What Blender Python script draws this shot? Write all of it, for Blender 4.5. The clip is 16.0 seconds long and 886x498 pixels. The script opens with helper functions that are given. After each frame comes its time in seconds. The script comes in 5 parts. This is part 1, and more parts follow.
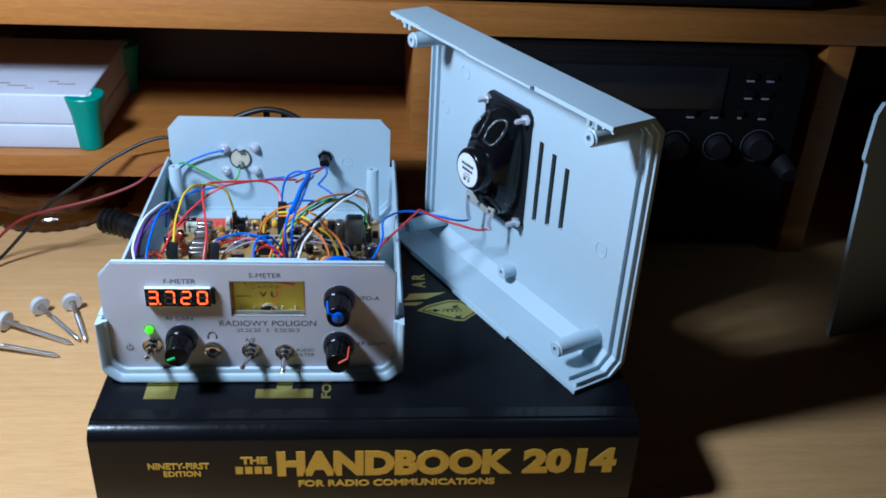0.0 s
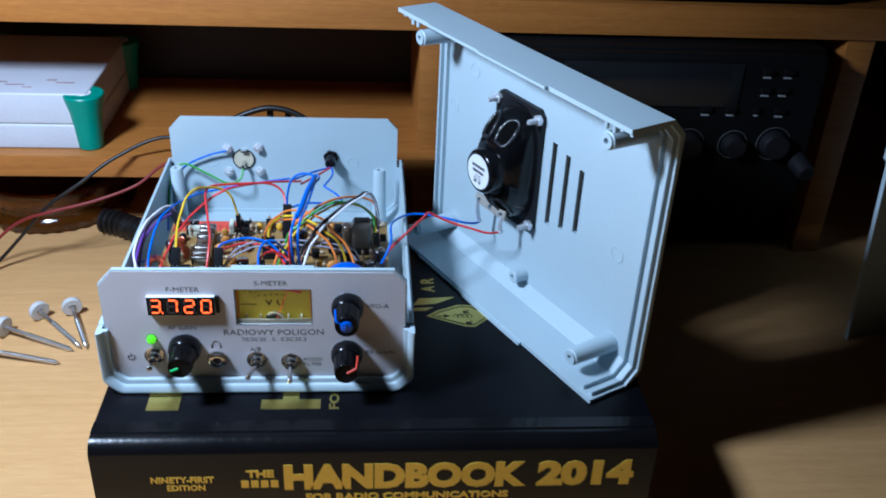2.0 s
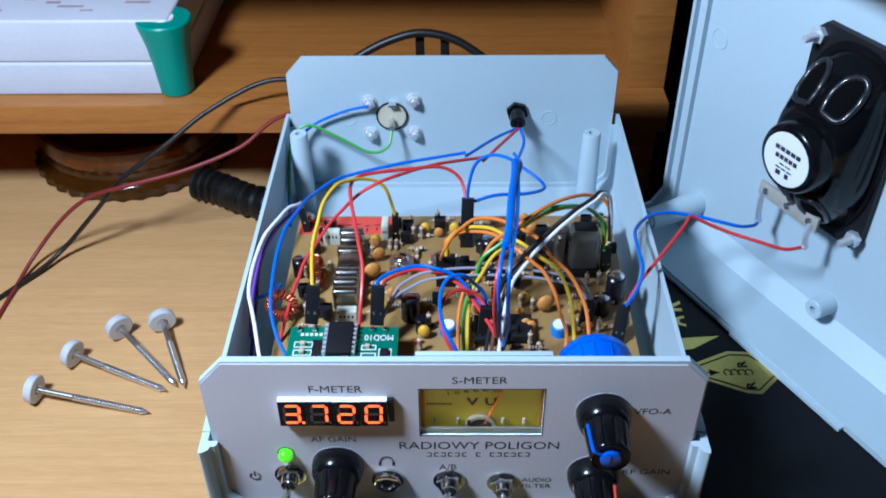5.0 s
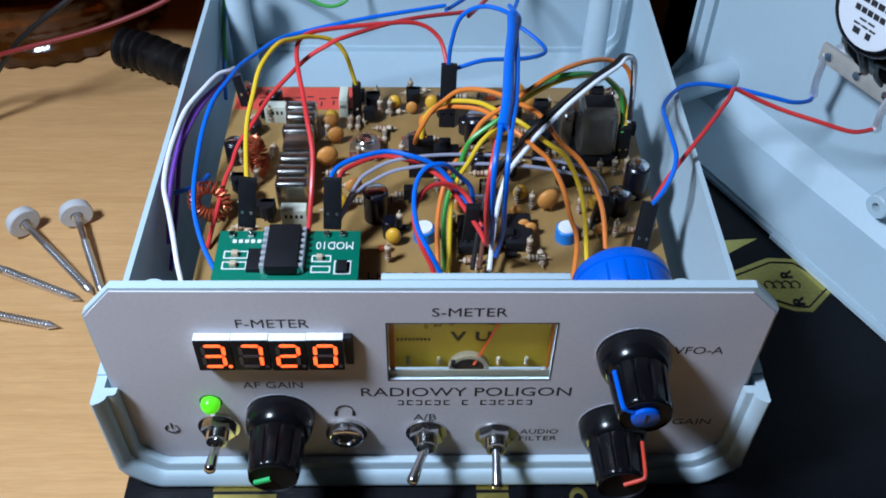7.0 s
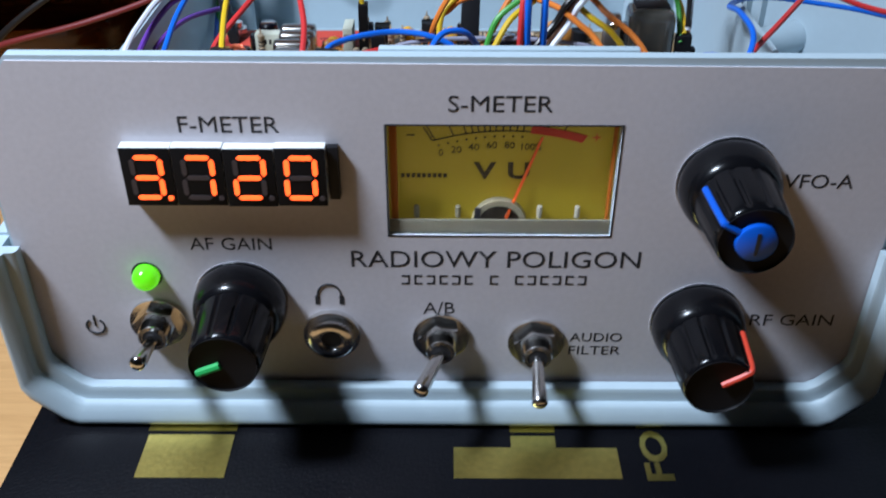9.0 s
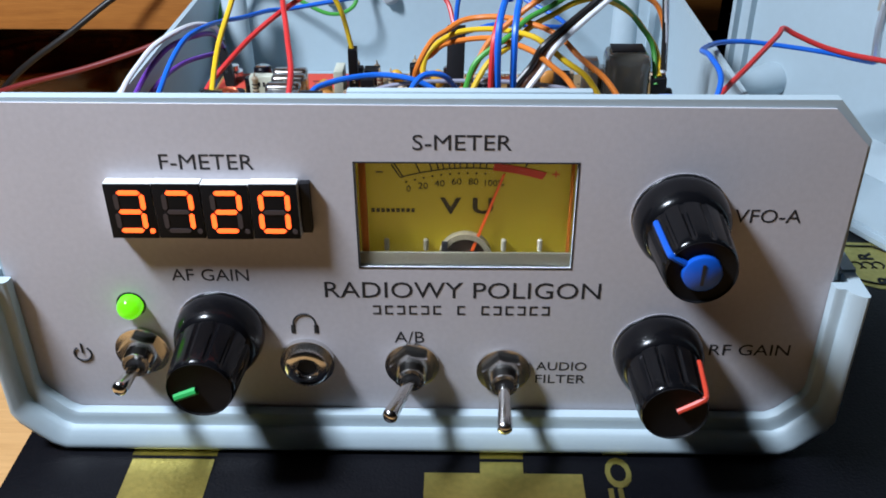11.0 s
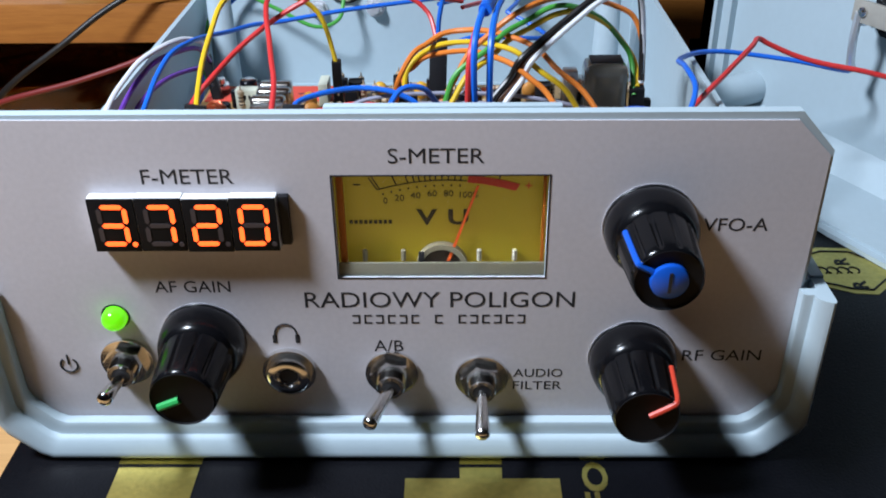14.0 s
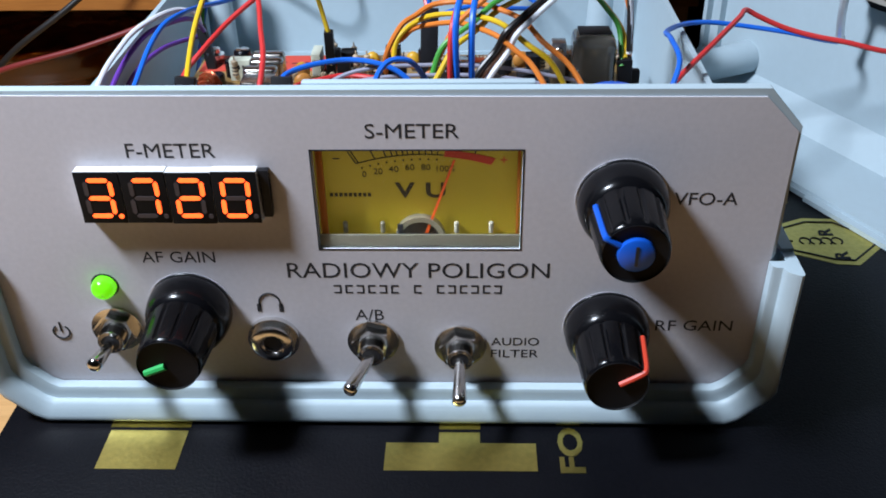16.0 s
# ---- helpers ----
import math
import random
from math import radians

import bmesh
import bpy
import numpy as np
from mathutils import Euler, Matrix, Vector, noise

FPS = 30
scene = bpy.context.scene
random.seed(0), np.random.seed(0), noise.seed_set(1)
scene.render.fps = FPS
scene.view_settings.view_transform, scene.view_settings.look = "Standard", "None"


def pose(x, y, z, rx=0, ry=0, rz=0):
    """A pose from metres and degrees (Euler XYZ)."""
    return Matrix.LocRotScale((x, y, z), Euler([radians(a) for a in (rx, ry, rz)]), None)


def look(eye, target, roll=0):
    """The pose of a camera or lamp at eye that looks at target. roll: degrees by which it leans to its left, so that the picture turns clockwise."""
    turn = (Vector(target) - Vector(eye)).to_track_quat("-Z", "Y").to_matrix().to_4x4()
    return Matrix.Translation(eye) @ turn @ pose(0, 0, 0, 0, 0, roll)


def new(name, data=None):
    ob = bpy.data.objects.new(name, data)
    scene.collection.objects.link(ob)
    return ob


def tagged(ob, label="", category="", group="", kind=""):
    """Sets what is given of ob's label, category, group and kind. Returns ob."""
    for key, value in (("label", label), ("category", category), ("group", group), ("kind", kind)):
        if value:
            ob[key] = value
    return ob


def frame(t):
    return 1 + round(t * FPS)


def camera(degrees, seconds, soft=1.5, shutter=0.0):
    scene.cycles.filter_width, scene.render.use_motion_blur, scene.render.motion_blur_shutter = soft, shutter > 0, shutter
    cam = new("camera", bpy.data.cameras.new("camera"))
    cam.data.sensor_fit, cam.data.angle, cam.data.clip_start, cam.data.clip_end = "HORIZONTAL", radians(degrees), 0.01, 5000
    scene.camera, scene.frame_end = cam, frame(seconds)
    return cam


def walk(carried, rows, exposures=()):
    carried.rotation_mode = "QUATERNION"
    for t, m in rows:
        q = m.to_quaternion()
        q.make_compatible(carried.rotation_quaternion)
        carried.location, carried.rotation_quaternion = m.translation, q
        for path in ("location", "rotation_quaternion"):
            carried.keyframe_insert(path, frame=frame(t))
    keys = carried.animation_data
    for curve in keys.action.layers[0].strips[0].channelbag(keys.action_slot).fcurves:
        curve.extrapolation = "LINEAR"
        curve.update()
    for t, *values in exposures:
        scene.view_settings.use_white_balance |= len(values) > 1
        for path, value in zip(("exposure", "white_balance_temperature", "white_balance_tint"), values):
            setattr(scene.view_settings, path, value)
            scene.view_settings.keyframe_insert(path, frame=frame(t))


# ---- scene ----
cam = camera(50.7, 16.0, soft=1.8, shutter=0.5)
PATH = [
    (0, (0.059, -0.436, 0.399), (0.222, 1.289, -0.6), 3.1),
    (0.5, (0.057, -0.431, 0.4), (0.226, 1.293, -0.601), 3.1),
    (1, (0.06, -0.429, 0.397), (0.222, 1.296, -0.603), 3.0),
    (1.5, (0.06, -0.429, 0.397), (0.225, 1.292, -0.61), 3.0),
    (2, (0.055, -0.417, 0.397), (0.215, 1.299, -0.618), 2.9),
    (2.5, (0.038, -0.372, 0.392), (0.177, 1.34, -0.631), 2.4),
    (3, (0.029, -0.328, 0.385), (0.119, 1.355, -0.691), 1.7),
    (3.5, (0.01, -0.28, 0.373), (0.079, 1.358, -0.773), 1.2),
    (4, (-0.004, -0.239, 0.364), (0.002, 1.349, -0.852), -0.1),
    (4.2, (-0.005, -0.226, 0.359), (-0.016, 1.357, -0.862), -0.2),
    (6.3, (-0.004, -0.177, 0.321), (-0.022, 1.285, -1.044), -1.2),
    (6.5, (-0.005, -0.164, 0.314), (-0.04, 1.274, -1.076), -2.0),
    (7, (-0.007, -0.138, 0.294), (0.04, 1.246, -1.149), 1.4),
    (7.5, (-0.008, -0.139, 0.296), (0.027, 1.236, -1.156), 1.5),
    (8, (-0.007, -0.143, 0.292), (0.016, 1.232, -1.16), 0.5),
    (8.5, (-0.008, -0.164, 0.25), (-0.042, 1.409, -0.984), -1.0),
    (9, (-0.005, -0.142, 0.196), (-0.008, 1.515, -0.924), 0.2),
    (9.5, (0.002, -0.147, 0.196), (-0.039, 1.556, -0.853), 0.3),
    (12, (0.006, -0.151, 0.201), (-0.031, 1.554, -0.845), -0.7),
    (12.5, (0.009, -0.152, 0.199), (-0.064, 1.566, -0.822), -1.4),
    (13, (0.009, -0.152, 0.199), (-0.053, 1.571, -0.814), -1.2),
    (13.5, (0.008, -0.153, 0.2), (-0.041, 1.575, -0.808), -0.9),
    (14, (0.008, -0.153, 0.202), (-0.022, 1.558, -0.833), -0.7),
    (14.5, (0.022, -0.154, 0.201), (-0.078, 1.524, -0.883), -1.2),
    (15, (0.021, -0.155, 0.203), (-0.1, 1.514, -0.893), -1.3),
    (15.5, (0.019, -0.156, 0.205), (-0.079, 1.511, -0.896), -1.3),
    (16, (0.015, -0.156, 0.206), (-0.042, 1.513, -0.896), -1.0),
]
walk(cam, [(t, look(eye, target, roll)) for t, eye, target, roll in PATH],
     [(0, 0.0, 5450, 8), (4, 0.05, 5500, 9), (6.5, -0.2, 5650, 9), (7.2, -0.25, 5900, 10), (8.5, -0.22, 6000, 11), (9.7, -0.06, 6450, 12), (12, 0.05, 6550, 12), (16, 0.05, 6550, 12)])

# ---- light ----
world = bpy.data.worlds.new("room_dark")
scene.world = world
world.use_nodes = True
world.node_tree.nodes["Background"].inputs[0].default_value = (0.55, 0.62, 0.75, 1)
world.node_tree.nodes["Background"].inputs[1].default_value = 0.0015


def lamp(name, kind, where, target, watts, colour, **extra):
    data = bpy.data.lights.new(name, kind)
    data.energy, data.color = watts, colour
    for key, value in extra.items():
        setattr(data, key, value)
    ob = new(name, data)
    ob.matrix_world = look(where, target)
    return ob


# the desk lamp, above and in front of the set, to its left
lamp("desk_lamp_light", "SPOT", (-0.245, -0.086, 0.470), (-0.20, -0.02, 0.0), 16.4, (0.83, 0.95, 1.10),
     spot_size=radians(136), spot_blend=0.32, shadow_soft_size=0.042)

# ---- builders: all lengths in millimetres of the set ----
S = 0.001
ORG = {}


def thing(name, org, label, category, group="", kind=""):
    ob = new(name)
    ob.empty_display_size = 0.01
    ob.location = Vector(org) * S
    ORG[ob.name] = Vector(org)
    return tagged(ob, label, category, group, kind)


def to_mesh(name, bm, mat, org, sharp=38):
    bm.normal_update()
    for e in bm.edges:
        e.smooth = len(e.link_faces) == 2 and e.calc_face_angle(0) < radians(sharp)
    for f in bm.faces:
        f.smooth = True
    for v in bm.verts:
        v.co = (v.co - org) * S
    me = bpy.data.meshes.new(name)
    bm.to_mesh(me)
    bm.free()
    for m in (mat if isinstance(mat, (list, tuple)) else [mat]):
        me.materials.append(m)
    return me


def part(name, bm, mat, parent, label=""):
    org = ORG[parent.name]
    ob = new(name, to_mesh(name, bm, mat, org))
    ob.parent = parent
    ORG[ob.name] = org
    return tagged(ob, label)


def solo(name, bm, mat, org, label, category, group="", kind=""):
    org = Vector(org)
    ob = new(name, to_mesh(name, bm, mat, org))
    ob.location = org * S
    ORG[ob.name] = org
    return tagged(ob, label, category, group, kind)


def B():
    return bmesh.new()


def moved(bm, verts, m):
    if m is not None:
        bmesh.ops.transform(bm, matrix=m, verts=verts)


def box(bm, x0, y0, z0, x1, y1, z1, bev=0.0, seg=2, m=None):
    vs = [bm.verts.new((x, y, z)) for x in (x0, x1) for y in (y0, y1) for z in (z0, z1)]
    fs = [bm.faces.new([vs[i] for i in q]) for q in ((0, 1, 3, 2), (4, 6, 7, 5), (0, 4, 5, 1), (2, 3, 7, 6), (0, 2, 6, 4), (1, 5, 7, 3))]
    if bev:
        es = list({e for f in fs for e in f.edges})
        got = bmesh.ops.bevel(bm, geom=es, offset=bev, segments=seg, affect="EDGES", profile=0.6)
        vs = list({v for f in got["faces"] for v in f.verts} | {v for v in vs if v.is_valid})
    moved(bm, vs, m)
    return bm


def slab(bm, outer, holes, c0, c1, axis="y", m=None):
    """A plate with holes: loops of (a, b), filled and pulled from c0 to c1 along the axis."""
    def at(a, b, c):
        return {"y": (a, c, b), "z": (a, b, c), "x": (c, a, b)}[axis]
    loops = []
    for loop in [outer] + list(holes):
        vs = [bm.verts.new(at(a, b, c0)) for a, b in loop]
        loops += [bm.edges.new((vs[i], vs[(i + 1) % len(vs)])) for i in range(len(vs))]
    got = bmesh.ops.triangle_fill(bm, edges=loops, use_beauty=True, use_dissolve=False)
    fs = [g for g in got["geom"] if isinstance(g, bmesh.types.BMFace)]
    ext = bmesh.ops.extrude_face_region(bm, geom=fs)
    vs = [g for g in ext["geom"] if isinstance(g, bmesh.types.BMVert)]
    shift = Vector(at(0, 0, c1)) - Vector(at(0, 0, c0))
    bmesh.ops.translate(bm, vec=shift, verts=vs)
    allv = list({v for f in fs for v in f.verts} | set(vs))
    bmesh.ops.recalc_face_normals(bm, faces=list({f for v in allv for f in v.link_faces}))
    moved(bm, allv, m)
    return bm


def ring(n, cx, cz, r, r2=None, a0=0.0):
    r2 = r if r2 is None else r2
    return [(cx + r * math.cos(a0 + 2 * math.pi * i / n), cz + r2 * math.sin(a0 + 2 * math.pi * i / n)) for i in range(n)]


def rect(x0, z0, x1, z1, c=0.0):
    if not c:
        return [(x0, z0), (x1, z0), (x1, z1), (x0, z1)]
    return [(x0 + c, z0), (x1 - c, z0), (x1, z0 + c), (x1, z1 - c), (x1 - c, z1), (x0 + c, z1), (x0, z1 - c), (x0, z0 + c)]


def revolve(bm, prof, p, way, seg=24, close=True):
    """Turns a profile of (distance along way, radius) round the axis through p."""
    way = Vector(way).normalized()
    side = way.orthogonal().normalized()
    up = way.cross(side)
    p = Vector(p)
    rows = []
    for d, r in prof:
        if r < 1e-6:
            rows.append([bm.verts.new(p + way * d)])
        else:
            rows.append([bm.verts.new(p + way * d + (side * math.cos(a) + up * math.sin(a)) * r) for a in [2 * math.pi * i / seg for i in range(seg)]])
    for a, b in zip(rows, rows[1:]):
        for i in range(seg):
            j = (i + 1) % seg
            q = [a[i % len(a)], a[j % len(a)], b[j % len(b)], b[i % len(b)]]
            q = [v for k, v in enumerate(q) if v not in q[:k]]
            if len(q) > 2:
                bm.faces.new(q)
    if close:
        for row in (rows[0][::-1], rows[-1]):
            if len(row) > 2:
                bm.faces.new(row)
    return bm


def cyl(bm, p, q, r0, r1=None, seg=20, bev=0.0):
    p, q = Vector(p), Vector(q)
    d, r1 = (q - p).length, r0 if r1 is None else r1
    prof = [(0, r0), (d, r1)] if not bev else [(0, r0 - bev), (bev, r0), (d - bev, r1), (d, r1 - bev)]
    return revolve(bm, prof, p, q - p, seg)


def glide(pts, steps=8):
    """A smooth line through the points."""
    pts = [Vector(p) for p in pts]
    if len(pts) < 3:
        return pts
    ext = [2 * pts[0] - pts[1]] + pts + [2 * pts[-1] - pts[-2]]
    out = []
    for a, b, c, d in zip(ext, ext[1:], ext[2:], ext[3:]):
        for i in range(steps):
            t = i / steps
            out.append(0.5 * (2 * b + (c - a) * t + (2 * a - 5 * b + 4 * c - d) * t * t + (3 * b - a - 3 * c + d) * t ** 3))
    return out + [pts[-1]]


def tube(bm, pts, r, seg=8, steps=8):
    line = glide(pts, steps)
    side, rows = None, []
    for i, p in enumerate(line):
        way = (line[min(i + 1, len(line) - 1)] - line[max(i - 1, 0)]).normalized()
        side = way.orthogonal().normalized() if side is None else (side - way * side.dot(way)).normalized()
        up = way.cross(side)
        rows.append([bm.verts.new(p + (side * math.cos(a) + up * math.sin(a)) * r) for a in [2 * math.pi * k / seg for k in range(seg)]])
    for a, b in zip(rows, rows[1:]):
        for k in range(seg):
            bm.faces.new((a[k], a[(k + 1) % seg], b[(k + 1) % seg], b[k]))
    bm.faces.new(rows[0][::-1])
    bm.faces.new(rows[-1])
    return bm


def lettering(bm, words, x0, z0, x1, z1, y, depth=0.12, m=None, bold=0.0):
    """Words in the built-in font, fitted into x0..x1 and z0..z1, standing on the plane y, facing -y."""
    cu = bpy.data.curves.new("letters", "FONT")
    cu.body, cu.resolution_u, cu.offset = words, 3, bold
    ob = bpy.data.objects.new("letters", cu)
    scene.collection.objects.link(ob)
    bpy.context.view_layer.update()
    me = bpy.data.meshes.new_from_object(ob.evaluated_get(bpy.context.evaluated_depsgraph_get()))
    co = np.array([v.co[:] for v in me.vertices])
    lo, hi = co.min(0), co.max(0)
    vs = []
    for c in co:
        vs.append(bm.verts.new((x0 + (c[0] - lo[0]) / (hi[0] - lo[0]) * (x1 - x0), y, z0 + (c[1] - lo[1]) / (hi[1] - lo[1]) * (z1 - z0))))
    fs = []
    for p in me.polygons:
        try:
            fs.append(bm.faces.new([vs[i] for i in p.vertices]))
        except ValueError:
            pass
    ext = bmesh.ops.extrude_face_region(bm, geom=fs)
    top = [g for g in ext["geom"] if isinstance(g, bmesh.types.BMVert)]
    bmesh.ops.translate(bm, vec=(0, -depth, 0), verts=top)
    moved(bm, vs + top, m)
    bpy.data.objects.remove(ob)
    bpy.data.curves.remove(cu)
    bpy.data.meshes.remove(me)
    return bm


# ---- materials ----
def material(name, colour, rough=0.5, metal=0.0, vary=0.08, scale=400.0, bump=0.0, bump_scale=1500.0, coat=0.0, emit=None, glow=0.0,
             rough_vary=0.08, blotch=25.0, spec=0.5, through_=0.0, ior=1.45, alpha=1.0):
    m = bpy.data.materials.new(name)
    m.use_nodes = True
    n, l = m.node_tree.nodes, m.node_tree.links
    b = n["Principled BSDF"]
    co = n.new("ShaderNodeTexCoord")
    fine = n.new("ShaderNodeTexNoise")
    fine.inputs["Scale"].default_value, fine.inputs["Detail"].default_value = scale, 4
    big = n.new("ShaderNodeTexNoise")
    big.inputs["Scale"].default_value, big.inputs["Detail"].default_value = blotch, 3
    for t in (fine, big):
        l.new(co.outputs["Object"], t.inputs["Vector"])
    mix = n.new("ShaderNodeMath")
    mix.operation = "ADD"
    l.new(fine.outputs["Fac"], mix.inputs[0])
    l.new(big.outputs["Fac"], mix.inputs[1])
    ramp = n.new("ShaderNodeMapRange")
    ramp.inputs["From Min"].default_value, ramp.inputs["From Max"].default_value = 0.6, 1.4
    ramp.inputs["To Min"].default_value, ramp.inputs["To Max"].default_value = 1 - vary, 1 + vary
    l.new(mix.outputs[0], ramp.inputs["Value"])
    tint = n.new("ShaderNodeVectorMath")
    tint.operation = "SCALE"
    tint.inputs[0].default_value = colour
    l.new(ramp.outputs[0], tint.inputs["Scale"])
    l.new(tint.outputs[0], b.inputs["Base Color"])
    rr = n.new("ShaderNodeMapRange")
    rr.inputs["To Min"].default_value, rr.inputs["To Max"].default_value = max(0.02, rough - rough_vary), min(1, rough + rough_vary)
    l.new(big.outputs["Fac"], rr.inputs["Value"])
    l.new(rr.outputs[0], b.inputs["Roughness"])
    b.inputs["Metallic"].default_value = metal
    b.inputs["Coat Weight"].default_value = coat
    b.inputs["Specular IOR Level"].default_value = spec
    b.inputs["Transmission Weight"].default_value = through_
    b.inputs["IOR"].default_value = ior
    b.inputs["Alpha"].default_value = alpha
    if emit:
        b.inputs["Emission Color"].default_value = (*emit, 1)
        b.inputs["Emission Strength"].default_value = glow
    if bump:
        bt = n.new("ShaderNodeTexNoise")
        bt.inputs["Scale"].default_value, bt.inputs["Detail"].default_value = bump_scale, 3
        l.new(co.outputs["Object"], bt.inputs["Vector"])
        bp = n.new("ShaderNodeBump")
        bp.inputs["Strength"].default_value, bp.inputs["Distance"].default_value = bump, 0.0004
        l.new(bt.outputs["Fac"], bp.inputs["Height"])
        l.new(bp.outputs["Normal"], b.inputs["Normal"])
    return m


def wood(name, dark, light, rough, stretch=(3.0, 60.0, 60.0), coat=0.15):
    m = bpy.data.materials.new(name)
    m.use_nodes = True
    n, l = m.node_tree.nodes, m.node_tree.links
    b = n["Principled BSDF"]
    co = n.new("ShaderNodeTexCoord")
    mp = n.new("ShaderNodeMapping")
    mp.inputs["Scale"].default_value = stretch
    l.new(co.outputs["Object"], mp.inputs["Vector"])
    g = n.new("ShaderNodeTexNoise")
    g.inputs["Scale"].default_value, g.inputs["Detail"].default_value, g.inputs["Roughness"].default_value, g.inputs["Distortion"].default_value = 3.2, 7, 0.62, 0.7
    l.new(mp.outputs[0], g.inputs["Vector"])
    mp2 = n.new("ShaderNodeMapping")
    mp2.inputs["Scale"].default_value = (stretch[0] * 9, stretch[1] * 7, stretch[2] * 7)
    l.new(co.outputs["Object"], mp2.inputs["Vector"])
    p = n.new("ShaderNodeTexNoise")
    p.inputs["Scale"].default_value, p.inputs["Detail"].default_value, p.inputs["Roughness"].default_value = 3.0, 4, 0.65
    l.new(mp2.outputs[0], p.inputs["Vector"])
    mx = n.new("ShaderNodeMix")
    mx.inputs["Factor"].default_value = 0.52
    l.new(g.outputs["Fac"], mx.inputs["A"])
    l.new(p.outputs["Fac"], mx.inputs["B"])
    cr = n.new("ShaderNodeValToRGB")
    cr.color_ramp.elements[0].position, cr.color_ramp.elements[1].position = 0.36, 0.62
    cr.color_ramp.elements[0].color, cr.color_ramp.elements[1].color = (*dark, 1), (*light, 1)
    l.new(mx.outputs["Result"], cr.inputs["Fac"])
    l.new(cr.outputs["Color"], b.inputs["Base Color"])
    b.inputs["Roughness"].default_value = rough
    b.inputs["Coat Weight"].default_value = coat
    b.inputs["Coat Roughness"].default_value = 0.35
    bp = n.new("ShaderNodeBump")
    bp.inputs["Strength"].default_value, bp.inputs["Distance"].default_value = 0.12, 0.0005
    l.new(mx.outputs["Result"], bp.inputs["Height"])
    l.new(bp.outputs["Normal"], b.inputs["Normal"])
    return m


GREY = material("grey_abs_plastic", (0.425, 0.52, 0.57), 0.42, vary=0.03, bump=0.06, bump_scale=3200)
PAPER = material("printed_faceplate_paper", (0.58, 0.556, 0.59), 0.7, vary=0.07, scale=900, bump=0.07, bump_scale=2200)
INK = material("black_ink", (0.02, 0.02, 0.024), 0.7)
DESK = wood("beech_laminate_desk", (0.52, 0.285, 0.11), (0.64, 0.37, 0.155), 0.40)
SHELF = wood("alder_laminate_shelf", (0.27, 0.092, 0.016), (0.40, 0.155, 0.030), 0.46)
CLOTH = material("black_bookcloth", (0.0032, 0.0034, 0.005), 0.36, vary=0.3, scale=1200, bump=0.22, bump_scale=1600, rough_vary=0.1, spec=0.15)
SPINE = material("glossy_black_bookcloth", (0.005, 0.005, 0.006), 0.24, vary=0.25, scale=1500, bump=0.4, bump_scale=260, rough_vary=0.1, spec=0.24, coat=0.1)
PAGES = material("page_edges", (0.62, 0.58, 0.50), 0.85, vary=0.15)
FOIL = material("gold_foil", (0.62, 0.50, 0.14), 0.32, metal=1.0, vary=0.18, scale=700, bump=0.2, bump_scale=900)
GOLDINK = material("gold_spine_ink", (0.78, 0.53, 0.07), 0.42, metal=0.25, vary=0.1)
BLACK = material("black_gloss_plastic", (0.004, 0.004, 0.005), 0.20, vary=0.2, spec=0.30)
MATTE = material("black_matte_plastic", (0.009, 0.009, 0.011), 0.5, spec=0.3, vary=0.2)
CHROME = material("nickel_plated_metal", (0.72, 0.71, 0.70), 0.17, metal=1.0, vary=0.06)
STEEL = material("zinc_plated_steel", (0.66, 0.67, 0.70), 0.30, metal=1.0, vary=0.12, scale=900)
FLOORDARK = material("unseen_dark_floor", (0.05, 0.045, 0.04), 0.95, vary=0.3, bump=0.3)
WALL = material("unseen_dark_wall", (0.16, 0.12, 0.09), 0.9)
# near-black: the bay's shade is put into this unseen board's colour
SHADEBACK = wood("back_board_shade", (0.016, 0.009, 0.005), (0.028, 0.015, 0.008), 0.6)

# ---- room shell ----
# unseen room; floor and walls kept dark to cut bounce and reflections
for nm, a in (("floor", (-1600, -2200, -760, 2000, 900, -740)), ("wall_north", (-1600, 620, -740, 2000, 700, 1900)), ("wall_west", (-1680, -2200, -740, -1600, 700, 1900)),
              ("wall_east", (2000, -2200, -740, 2080, 700, 1900)), ("wall_south", (-1600, -2280, -740, 2000, -2200, 1900)), ("ceiling", (-1600, -2200, 1900, 2000, 700, 1960))):
    solo(nm, box(B(), *a), FLOORDARK if nm == "floor" else WALL, ((a[0] + a[3]) / 2, (a[1] + a[4]) / 2, a[2]), "", "", kind="structure")

# ---- desk and its shelves ----
desk = thing("desk", (100, 0, -740), "beech-coloured laminate desk with a shelf unit at its back", "desk")
part("desktop", box(B(), -700, -330, -25, 800, 600, 0, 2), DESK, desk, "pale beech laminate top")
for x in (-690, 770):
    part("side_panel", box(B(), x, -300, -740, x + 20, 600, -25, 1), SHELF, desk)
unit = thing("shelf_unit", (0, 400, 0), "orange-brown wooden shelf unit on the back of the desk", "shelf")
part("lower_shelf", box(B(), -700, 250, 66, 116, 590, 84, 1.2), SHELF, unit)
part("upper_shelf", box(B(), -700, 250, 187, 760, 590, 211, 1.2), SHELF, unit)
part("divider", box(B(), 94, 268, 84, 116, 590, 187, 0.8), SHELF, unit)
part("divider", box(B(), 94, 268, 0, 116, 590, 66, 0.8), SHELF, unit)
part("side_panel", box(B(), 418, 252, 0, 440, 590, 187, 0.8), SHELF, unit)
part("side_panel", box(B(), -700, 268, 0, -680, 590, 187, 0.8), SHELF, unit)
part("back_board", box(B(), -680, 420, 0, 418, 428, 187), SHADEBACK, unit, "unseen back board, near-black for the bay's shade")

